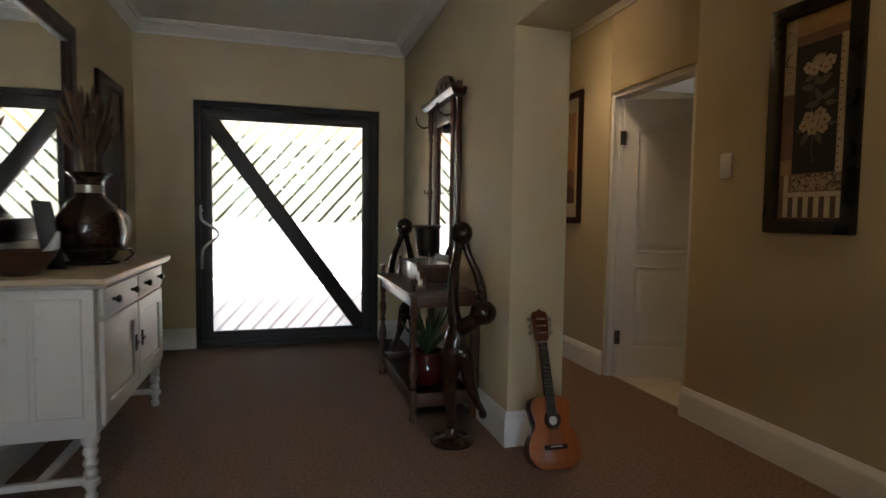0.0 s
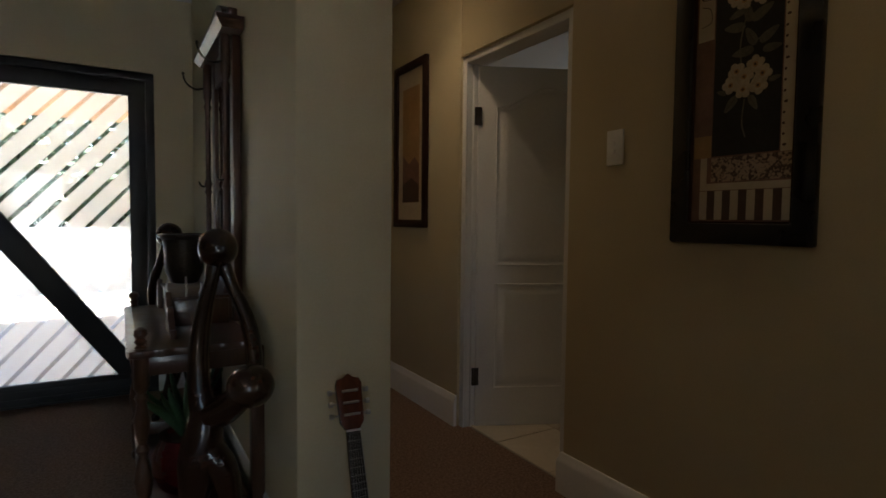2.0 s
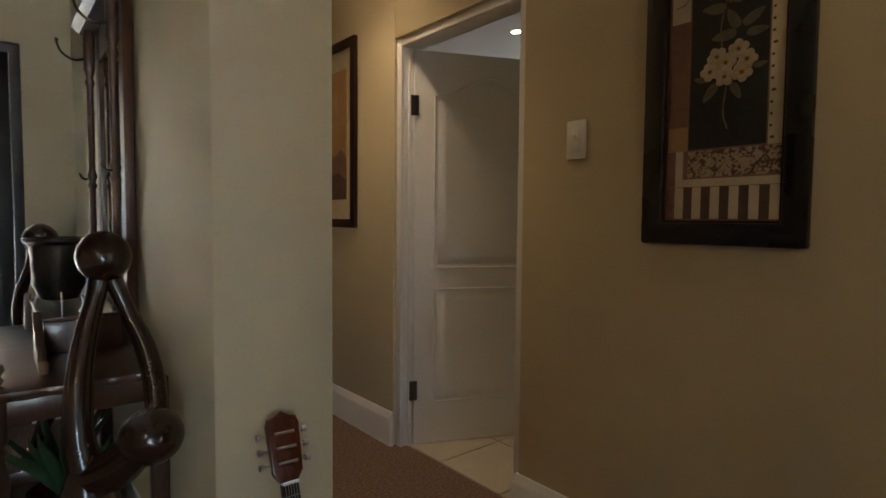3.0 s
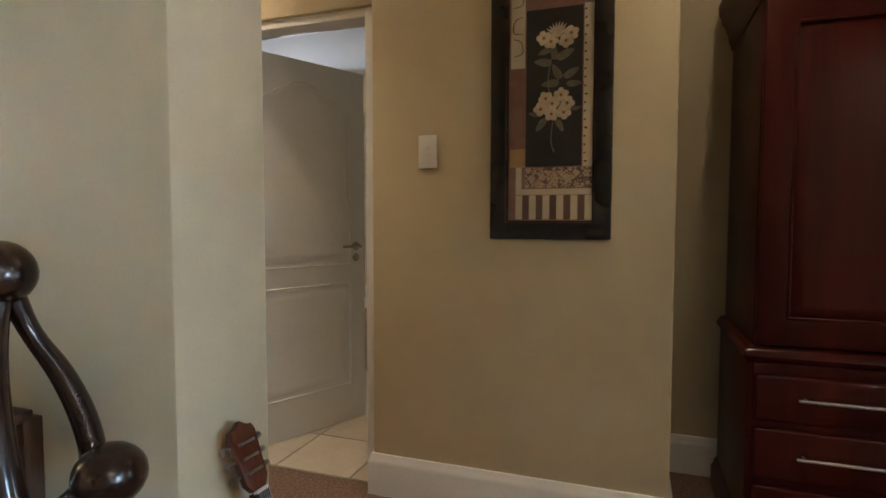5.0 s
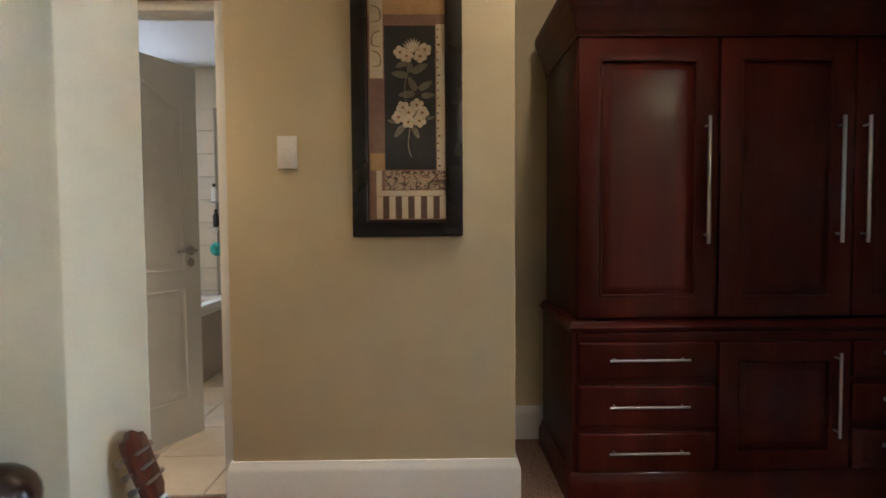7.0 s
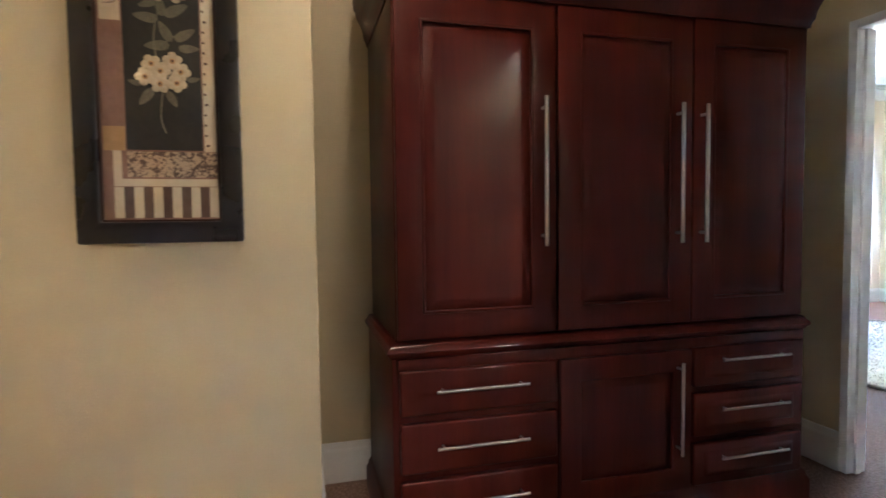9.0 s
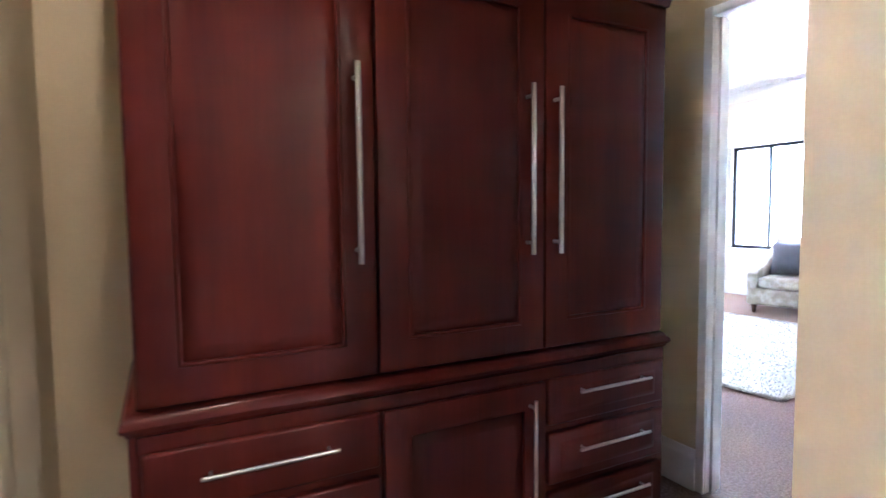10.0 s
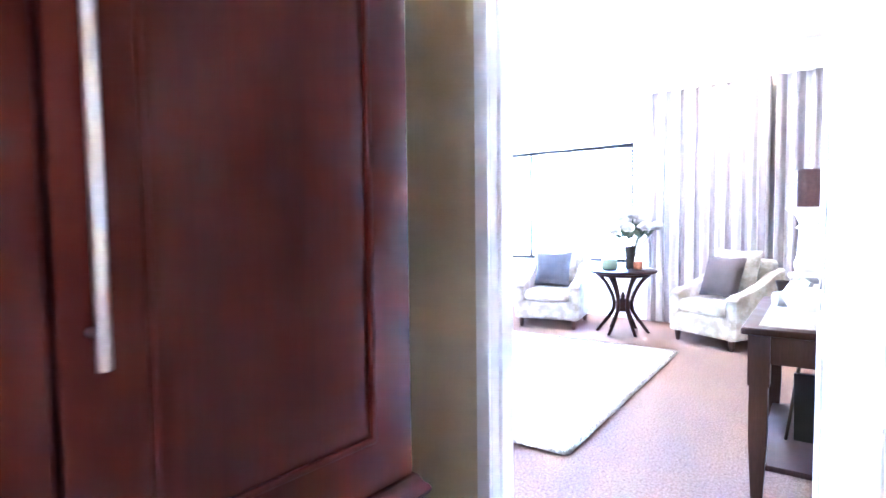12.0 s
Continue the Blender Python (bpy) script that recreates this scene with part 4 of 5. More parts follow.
mir = thing("wall_mirror", pose(XW + 0.001, 3.45, 1.03, 0, 0, 90), "large dark-framed mirror above the sideboard", "mirror")
part("frame", ring_frame(0, 0, 1.26, 1.185, 0.105, -0.04, 0.0, 0.010), DARK_WOOD, mir)
part("glass", block(0.09, -0.014, 0.09, 1.17, -0.006, 1.095), MIRROR, mir, "silvered mirror glass")
dp = thing("dark_picture", pose(XW + 0.001, 5.13, 0.93, 0, 0, 90), "tall dark-framed brown picture near the front door", "picture")
part("frame", ring_frame(0, 0, 0.60, 1.17, 0.075, -0.03, 0.0, 0.008), DARK_WOOD, dp)
part("canvas", block(0.06, -0.012, 0.06, 0.54, -0.004, 1.11), PAPER_BROWN, dp, "dim brown painted canvas")

# ---------------------------------------------------------------- hall stand
def hall_stand(m):
    """x along the wall (to the right seen from its front), y towards the wall, z up."""
    h = thing("hall_stand", m, "carved dark wooden hall stand with mirror and turned posts", "hall stand")
    W, D, S, C = 1.04, 0.42, 0.745, 0.36
    post = [(0.016, 0), (0.022, 0.012), (0.024, 0.03), (0.014, 0.045), (0.020, 0.06), (0.020, 0.085), (0.024, 0.09), (0.024, 0.17), (0.014, 0.185), (0.022, 0.205), (0.014, 0.225), (0.024, 0.265), (0.029, 0.31), (0.020, 0.36), (0.013, 0.39), (0.023, 0.41), (0.013, 0.43), (0.020, 0.455), (0.026, 0.51), (0.015, 0.565), (0.022, 0.585), (0.014, 0.60), (0.024, 0.615), (0.024, S - 0.025), (0.016, S - 0.024)]
    finial = [(0.012, S), (0.021, S + 0.006), (0.013, S + 0.014), (0.020, S + 0.026), (0.013, S + 0.036), (0.022, S + 0.05), (0.019, S + 0.066), (0.006, S + 0.074)]
    for x in (0.03, W - 0.03):
        p = part("front_post", lathe(post, 16, at=(x, 0.03, 0)), BROWN_WOOD, h)
        part("finial", lathe(finial, 16, at=(x, 0.03, 0)), BROWN_WOOD, p, "turned knob finial")
        part("back_post", block(x - 0.022, D - 0.047, 0, x + 0.022, D - 0.001, S - 0.024, 0.004), BROWN_WOOD, h)
    # shelf with a scalloped front and ends
    n = 16
    edge = [(W * i / (n * 4), 0.009 * abs(math.sin(math.pi * i / 4))) for i in range(n * 4 + 1)]
    outline = [(x, -0.004 - d) for x, d in edge] + [(W + 0.008 * abs(math.sin(math.pi * i / 4)), (D - 0.03) * i / 24) for i in range(1, 24)] + [(W, D - 0.03), (0.0, D - 0.03)] + [(-0.008 * abs(math.sin(math.pi * i / 4)), (D - 0.03) * (1 - i / 24)) for i in range(1, 24)]
    bm = plate(outline, -S, -(S - 0.024), 0.003)
    for q in bm.verts:
        q.co = Vector((q.co.x, q.co.z, -q.co.y))
    part("shelf", bm, BROWN_WOOD, h)
    for row in ((0.05, 0.02, S - 0.09, W - 0.05, 0.042, S - 0.025), (0.02, 0.05, S - 0.09, 0.042, D - 0.04, S - 0.025), (W - 0.042, 0.05, S - 0.09, W - 0.02, D - 0.04, S - 0.025)):
        part("shelf_rail", block(*row, 0.003), BROWN_WOOD, h)
    part("glove_box", block(C - 0.22, 0.15, S + 0.001, C + 0.30, D - 0.06, S + 0.105, 0.005), BROWN_WOOD, h)
    part("box_lid", block(C - 0.23, 0.14, S + 0.106, C + 0.31, D - 0.055, S + 0.120, 0.005), BROWN_WOOD, h)
    for s in (0, 1):
        wave = [(0.0, S + 0.001)] + [(0.24 * i / 18, S + 0.012 + 0.11 * (i / 18) ** 1.5 + 0.020 * math.sin(i * 1.15)) for i in range(1, 19)] + [(0.24, S + 0.001)]
        pts = [(C - 0.225 + (x - 0.24) * 0.5, z) for x, z in wave] if s == 0 else [(C + 0.305 + (0.24 - x), z) for x, z in wave][::-1]
        part("scroll_board", plate(pts, 0.125, 0.148, 0.003), BROWN_WOOD, h)
    # lower tray with raised sides
    part("tray", block(0.04, 0.04, 0.095, W - 0.04, D - 0.04, 0.11, 0.003), DARK_WOOD, h, "dark drip tray shelf")
    for row in ((0.05, 0.02, 0.085, W - 0.05, 0.04, 0.165), (0.05, D - 0.062, 0.085, W - 0.05, D - 0.042, 0.165), (0.02, 0.05, 0.085, 0.04, D - 0.05, 0.165), (W - 0.04, 0.05, 0.085, W - 0.02, D - 0.05, 0.165)):
        part("tray_rail", block(*row, 0.004), BROWN_WOOD, h)
    bx0, bx1 = C - 0.285, C + 0.285
    for row in ((bx0, D - 0.036, S, bx0 + 0.075, D - 0.002, 1.925), (bx1 - 0.075, D - 0.036, S, bx1, D - 0.002, 1.925)):
        part("back_stile", block(*row, 0.004), BROWN_WOOD, h)
    for row in ((bx0 + 0.076, D - 0.034, S, bx1 - 0.076, D - 0.004, S + 0.16), (bx0 + 0.076, D - 0.034, 1.80, bx1 - 0.076, D - 0.004, 1.925)):
        part("back_rail", block(*row, 0.003), BROWN_WOOD, h)
    col = [(0.016, S + 0.01), (0.020, S + 0.03), (0.020, S + 0.09), (0.012, S + 0.105), (0.018, S + 0.125), (0.012, S + 0.15), (0.012, 1.29), (0.018, 1.305), (0.012, 1.32), (0.019, 1.345), (0.012, 1.37), (0.012, 1.70), (0.018, 1.72), (0.012, 1.74), (0.020, 1.77), (0.020, 1.90), (0.016, 1.924)]
    for x in (bx0 + 0.022, bx1 - 0.022):
        part("column", lathe(col, 14, at=(x, D - 0.060, 0)), BROWN_WOOD, h)
    part("mirror_glass", block(bx0 + 0.070, D - 0.026, S + 0.15, bx1 - 0.070, D - 0.018, 1.81), MIRROR, h, "narrow silvered mirror")
    part("cornice", moulding([(C - 0.34, D - 0.004, 1.926), (C - 0.34, D - 0.085, 1.926), (C + 0.355, D - 0.085, 1.926), (C + 0.355, D - 0.004, 1.926)], [(-0.075, 0.0), (0.0, 0.0), (0.004, 0.008), (0.012, 0.014), (0.016, 0.024), (0.024, 0.030), (0.026, 0.044), (-0.075, 0.044)]), BROWN_WOOD, h)
    half = smooth_line([(0.31, 0.0), (0.315, 0.03), (0.29, 0.028), (0.25, 0.026), (0.22, 0.045), (0.18, 0.040), (0.16, 0.07), (0.11, 0.10), (0.05, 0.115), (0.0, 0.117)], 4)
    crest = [(C + 0.007 + float(p[0]) * 1.1, 1.971 + float(p[1]) * 1.15) for p in half] + [(C + 0.007 - float(p[0]) * 1.1, 1.971 + float(p[1]) * 1.15) for p in half[::-1]][1:]
    part("pediment", plate(crest, D - 0.062, D - 0.026, 0.005), BROWN_WOOD, h, "carved scrolled crest")
    for x in (-0.10, 0.0, 0.10):
        part("crest_boss", ball(bmesh.new(), (C + 0.007 + x, D - 0.064, 2.020 + (0.02 if x == 0 else 0)), (0.030, 0.012, 0.030), 14), BROWN_WOOD, h)
    for x in (bx0 + 0.012, bx1 - 0.012):
        for z, k in ((1.815, 0.72), (1.335, 0.22)):
            y = D - 0.07
            part("coat_hook", tube([(x, y, z, 0.005), (x, y - 0.06 * k, z - 0.015 * k, 0.005), (x, y - 0.115 * k, z + 0.02 * k, 0.0045), (x, y - 0.135 * k, z + 0.075 * k, 0.0045), (x, y - 0.13 * k, z + 0.085 * k, 0.007)], 8, 5), DARK_METAL, h, "bent metal coat hook")
    return h


hall_stand(pose(0.683, 5.010, 0, 0, 0, -90))

urn = thing("ice_bucket", pose(0.880, 4.37, 0.866), "dark metal bell-shaped urn on a wire stand", "urn")
part("cup", lathe([(0.012, 0.045), (0.05, 0.055), (0.070, 0.10), (0.074, 0.20), (0.078, 0.225), (0.092, 0.235), (0.094, 0.245), (0.082, 0.248), (0.066, 0.20), (0.03, 0.09)], 24), DARK_METAL, urn)
for a in (0.5, 2.6, 4.7):
    part("wire_leg", tube([(0.06 * math.cos(a), 0.06 * math.sin(a), 0.08, 0.003), (0.075 * math.cos(a), 0.075 * math.sin(a), 0.03, 0.003), (0.06 * math.cos(a), 0.06 * math.sin(a), 0.003, 0.003)], 6, 4), STEEL, urn)


def statuette(m, scale, label, belly=True):
    """A slender abstract carving: a ball head on two bowed limbs, a round belly, long legs, a disc base. One mesh."""
    bm = bmesh.new()
    lathe([(0.115, 0.0), (0.118, 0.012), (0.105, 0.022), (0.06, 0.03), (0.035, 0.045), (0.03, 0.08)], 28, bm)
    tube([(0.0, 0.0, 0.03, 0.028), (-0.008, 0.0, 0.18, 0.029), (-0.014, 0.0, 0.34, 0.040), (0.0, 0.0, 0.46, 0.060), (0.015, 0.0, 0.56, 0.056), (0.02, 0.0, 0.63, 0.040)], 14, 6, bm)
    tube([(0.01, -0.01, 0.52, 0.045), (0.06, -0.03, 0.45, 0.046), (0.085, -0.03, 0.33, 0.035), (0.125, -0.02, 0.22, 0.023), (0.158, -0.015, 0.165, 0.018), (0.168, -0.015, 0.135, 0.022), (0.163, -0.025, 0.12, 0.012)], 12, 6, bm)
    tube([(0.02, 0.0, 0.60, 0.045), (0.075, -0.045, 0.635, 0.046), (0.115, -0.07, 0.68, 0.04)], 12, 5, bm)
    if belly:
        ball(bm, (0.135, -0.080, 0.700), (0.070, 0.068, 0.064), 24)
    tube([(0.02, 0.0, 0.60, 0.042), (0.005, 0.02, 0.70, 0.034), (0.012, 0.045, 0.82, 0.030), (0.032, 0.072, 0.92, 0.026), (0.055, 0.088, 1.00, 0.022), (0.068, 0.095, 1.06, 0.026)], 12, 6, bm)
    tube([(0.115, -0.040, 0.672, 0.030), (0.156, -0.008, 0.705, 0.026), (0.166, 0.024, 0.79, 0.026), (0.152, 0.058, 0.885, 0.024), (0.120, 0.088, 0.975, 0.020), (0.092, 0.095, 1.06, 0.024)], 12, 6, bm)
    ball(bm, (0.078, 0.095, 1.105), (0.062, 0.062, 0.064), 24)
    for q in bm.verts:
        if q.co.z > 0.74:
            q.co.y += 0.085 * (q.co.z - 0.74)
    ob = new("carved_statuette", finish("carved_statuette", bm, EBONY, 60))
    ob.matrix_world = m @ Matrix.Scale(scale, 4)
    return tagged(ob, label, "statuette", "carved statuettes")


statuette(pose(0.850, 3.696, 0.0), 0.980, "tall polished dark wooden abstract figure on disc base")
statuette(pose(0.965, 5.10, 0.0, 0, 0, 172), 0.985, "polished dark wooden abstract figure beyond the hall stand")

pot = thing("plant_pot", pose(0.875, 4.30, 0.111) @ Matrix.Diagonal((0.85, 0.85, 0.9, 1)), "round red glazed pot on the hall stand tray", "pot")
part("pot_body", lathe([(0.08, 0.0), (0.12, 0.03), (0.150, 0.10), (0.145, 0.17), (0.115, 0.225), (0.11, 0.24), (0.12, 0.25), (0.105, 0.25), (0.10, 0.23)], 32), RED_GLAZE, pot)
part("soil", lathe([(0.10, 0.215), (0.06, 0.226), (0.01, 0.228)], 20), surface("potting_soil", (0.02, 0.013, 0.008), (0.05, 0.035, 0.022), 20, 120, 0.95, 0.03, 0.6), pot)
aloe = thing("aloe_plant", pose(0.875, 4.30, 0.315), "spiky green aloe growing in the red pot", "plant")
for i in range(20):
    a, tier = i * 2.4, i / 20
    lean, L = 0.9 - 0.75 * tier, 0.14 + 0.09 * rng.random()
    x, y = math.cos(a) * L, math.sin(a) * L
    part("leaf", tube([(0, 0, 0, 0.017), (x * 0.5 * lean, y * 0.5 * lean, L * (0.45 + 0.3 * tier), 0.018), (x * lean, y * lean, L * (0.75 + 0.55 * tier), 0.010), (x * lean * 1.15, y * lean * 1.15, L * (0.95 + 0.65 * tier), 0.001)], 8, 4, flat=0.4), LEAF, aloe)

# ---------------------------------------------------------------- guitar
def guitar(m):
    """Lies in the x-z plane, its top facing -y, z along its neck."""
    g = thing("guitar", m, "amber classical guitar leaning on the partition's end", "guitar")
    L = 0.355
    half = smooth_line([(0.0, 0.0), (0.08, 0.006), (0.132, 0.05), (0.140, 0.11), (0.115, 0.175), (0.094, 0.21), (0.100, 0.26), (0.108, 0.30), (0.085, 0.342), (0.0, 0.356)], 5)
    loop = [(float(p[0]), float(p[1])) for p in half] + [(-float(p[0]), float(p[1])) for p in half[::-1]][1:-1]
    body = part("body", plate(loop, 0.0, 0.075, 0.004), ROSEWOOD, g, "dark rosewood back and sides")
    part("soundboard", plate([(x * 0.985, 0.002 + z * 0.989) for x, z in loop], -0.003, 0.001, 0.0012), SPRUCE, body, "amber spruce top")
    bm = lathe([(0.033, 0), (0.046, 0), (0.046, 0.0012), (0.033, 0.0012)], 28)
    for q in bm.verts:
        q.co = Vector((q.co.x, -0.0032 - q.co.z, 0.235 + q.co.y))
    part("rosette", bm, DARK_WOOD, body)
    # flat black disc on the top, painted-in darkness of the sound hole
    bm = lathe([(0.005, 0), (0.0335, 0), (0.0335, 0.0008), (0.005, 0.0008)], 28)
    for q in bm.verts:
        q.co = Vector((q.co.x, -0.0031 - q.co.z, 0.235 + q.co.y))
    hole = part("sound_hole_dark", bm, RUBBER, body)
    bm = lathe([(0.003, 0), (0.021, 0), (0.021, 0.0005), (0.003, 0.0005)], 24)
    for q in bm.verts:
        q.co = Vector((q.co.x + 0.003, -0.0041 - q.co.z, 0.231 + q.co.y))
    part("maker_label", bm, PLASTIC, hole, "pale paper label inside the sound hole")
    part("bridge", block(-0.062, -0.013, 0.095, 0.062, -0.003, 0.118, 0.003), DARK_WOOD, body)
    part("saddle", block(-0.032, -0.016, 0.108, 0.032, -0.0125, 0.112, 0.0005), PLASTIC, body)
    part("neck", plate([(-0.024, 0.34), (0.024, 0.34), (0.020, 0.622), (-0.020, 0.622)], 0.0, 0.022, 0.006), ROSEWOOD, g)
    fb = part("fingerboard", plate([(-0.026, 0.265), (0.026, 0.265), (0.0205, 0.622), (-0.0205, 0.622)], -0.008, 0.0, 0.001), RUBBER, g)
    for i in range(1, 17):
        z = 0.622 - 0.515 * (1 - 2 ** (-i / 12))
        if z > 0.27:
            part("fret", block(-0.024, -0.0095, z - 0.0008, 0.024, -0.0075, z + 0.0008), STEEL, fb)
    part("nut", block(-0.021, -0.012, 0.620, 0.021, 0.002, 0.627, 0.001), PLASTIC, g, "white bone nut")
    head = part("headstock", plate([(-0.022, 0.626), (0.022, 0.626), (0.038, 0.648), (0.043, 0.765), (0.036, 0.782), (0.018, 0.786), (0.0, 0.798), (-0.018, 0.786), (-0.036, 0.782), (-0.043, 0.765), (-0.038, 0.648)], -0.004, 0.016, 0.003), ROSEWOOD, g)
    for i in range(3):
        z = 0.672 + i * 0.036
        for s in (-1, 1):
            part("tuning_peg", tube([(s * 0.036, 0.010, z, 0.003), (s * 0.053, 0.012, z, 0.0028), (s * 0.054, 0.012, z, 0.0075), (s * 0.066, 0.012, z, 0.0085)], 8, 1), STEEL, head, "chrome tuning peg")
        part("string_roller", tube([(-0.026, -0.006, z, 0.004), (0.026, -0.006, z, 0.004)], 8, 1), STEEL, head)
    for i in range(6):
        x = -0.017 + i * 0.0068
        part("string", tube([(x * 1.6, -0.016, 0.110, 0.0007), (x, -0.0125, 0.626, 0.0007)], 5, 1), STEEL, g)
    return g


guitar(pose(1.229, 3.255, 0.004) @ pose(0, 0, 0, -21.5, 0, 0) @ pose(0, 0, 0, 0, 1.5, 0) @ Matrix.Scale(0.95, 4))

# ---------------------------------------------------------------- bathroom
structure("floor_bathroom", block(2.36, 2.66, 0.0, 4.9, YN, 0.003), GROUT, "grey grout under the bathroom tiles", "floor")
bath = thing("bathtub", pose(3.95, 4.55, 0.003), "white bathtub with beige panelled side", "bathtub")
part("side_panel", block(0.03, 0.02, 0.0, 0.72, 1.55, 0.50, 0.004), surface("taupe_panel", (0.36, 0.31, 0.26), (0.43, 0.38, 0.32), 4, 60, 0.5, 0.1, 0.03), bath, "taupe side panel")
part("rim", boxes((0.0, 0.0, 0.50, 0.10, 1.57, 0.58), (0.65, 0.0, 0.50, 0.75, 1.57, 0.58), (0.10, 0.0, 0.50, 0.65, 0.10, 0.58), (0.10, 1.47, 0.50, 0.65, 1.57, 0.58), bevel=0.012), WHITE, bath, "white acrylic rim")
structure("wall_tiling", block(4.88, 2.66, 0, 4.902, YN, 2.2), GROUT, "grout bed behind the beige bathroom wall tiles")
screen = thing("shower_screen", pose(3.93, 4.62, 0.585), "clear glass bath screen with chrome edge", "screen")
pane = part("pane", block(0.02, 0.0, 0.0, 0.028, 0.75, 1.40), GLASS, screen)
pane.visible_shadow = False
part("edge_rail", block(0.012, -0.012, 0.0, 0.036, 0.012, 1.40, 0.003), STEEL, screen)
rack = thing("shower_rack", pose(4.70, 4.62, 1.15), "chrome corner rack holding bottles", "shelf")
for z in (0.0, 0.22):
    part("shelf", block(0.0, 0.0, z, 0.17, 0.16, z + 0.008, 0.002), STEEL, rack)
part("upright", tube([(0.16, 0.08, -0.05, 0.006), (0.16, 0.08, 0.40, 0.006)], 8, 1), STEEL, rack)
for i, (y, z, mt) in enumerate(((4.66, 1.159, PLASTIC), (4.73, 1.159, RUBBER), (4.67, 1.379, PLASTIC), (4.74, 1.379, PLASTIC))):
    bt = thing("shampoo_bottle", pose(4.76, y, z), "small shampoo bottle on the chrome rack", "bottle", "rack bottles")
    part("flask", lathe([(0.022, 0), (0.024, 0.01), (0.024, 0.10), (0.012, 0.12), (0.012, 0.125)], 14), mt, bt)
    part("cap", lathe([(0.013, 0.125), (0.013, 0.15), (0.008, 0.153)], 12), RUBBER, bt)
puff = thing("bath_puff", pose(4.60, 4.66, 0.98), "turquoise mesh bath puff hanging from the rack", "bath sponge")
bm = bmesh.new()
for i in range(40):
    u = Vector((rng.gauss(0, 1), rng.gauss(0, 1), rng.gauss(0, 1))).normalized() * 0.035
    ball(bm, u, (0.024, 0.024, 0.024), 8)
part("mesh_ball", bm, surface("turquoise_mesh", (0.05, 0.42, 0.42), (0.12, 0.62, 0.60), 30, 200, 0.7, 0.1, 0.3), puff)
part("cord", tube([(0, 0, 0.04, 0.002), (0.04, 0.02, 0.12, 0.002), (0.10, 0.02, 0.19, 0.002)], 6, 4), PLASTIC, puff)

# ---------------------------------------------------------------- bedroom
rug = thing("shag_rug", pose(2.895, -1.205, 0.0, 0, 0, 4.7), "thick cream shaggy rug on the carpet", "rug")
part("pile_base", block(0.0, -2.48, 0.001, 1.95, 0.0, 0.018, 0.006), SHAG, rug)
vs, fs = [], []
for i in range(26000):
    edge = rng.random() < 0.22
    x, y = rng.uniform(-0.01, 1.96), rng.uniform(-2.49, 0.01)
    if edge:
        if rng.random() < 0.5:
            x = rng.choice((-0.008, 1.958)) + rng.uniform(-0.012, 0.012)
        else:
            y = rng.choice((-2.488, 0.008)) + rng.uniform(-0.012, 0.012)
    a, h, r = rng.uniform(0, 6.283), rng.uniform(0.018, 0.034), rng.uniform(0.005, 0.011)
    lx, ly = rng.uniform(-0.016, 0.016), rng.uniform(-0.016, 0.016)
    k0 = len(vs)
    vs += [(x + r * math.cos(a + t), y + r * math.sin(a + t), 0.008) for t in (0, 2.1, 4.2)] + [(x + lx, y + ly, h)]
    fs += [(k0, k0 + 1, k0 + 3), (k0 + 1, k0 + 2, k0 + 3), (k0 + 2, k0, k0 + 3)]
me = bpy.data.meshes.new("shag_pile")
me.from_pydata(vs, [], fs)
me.materials.append(SHAG)
tufts = new("shag_pile", me)
tufts.parent = rug
tagged(tufts, kind="stuff")


def pillow(bm, centre, w, h, d, tilt=0.0, spin=0.0):
    n = 14
    grid = {}
    rot = Matrix.Rotation(spin, 4, "Z") @ Matrix.Rotation(tilt, 4, "X")
    for side in (-1, 1):
        for i in range(n + 1):
            for j in range(n + 1):
                u, q = 2 * i / n - 1, 2 * j / n - 1
                puff_up = (max(0, (1 - u ** 4) * (1 - q ** 4))) ** 0.55
                pinch = 1 - 0.07 * (1 - abs(u * q))
                key = (i, j, side if 0 < i < n and 0 < j < n else 0)
                if key not in grid:
                    grid[key] = bm.verts.new(Vector(centre) + rot @ Vector((u * w / 2 * (pinch if abs(q) < 1 else pinch), side * d / 2 * puff_up, q * h / 2 * pinch)))
    for side in (-1, 1):
        at = lambda i, j: grid[(i, j, side if 0 < i < n and 0 < j < n else 0)]
        for i in range(n):
            for j in range(n):
                face = (at(i, j), at(i + 1, j), at(i + 1, j + 1), at(i, j + 1))
                bm.faces.new(face if side < 0 else face[::-1])
    return bm


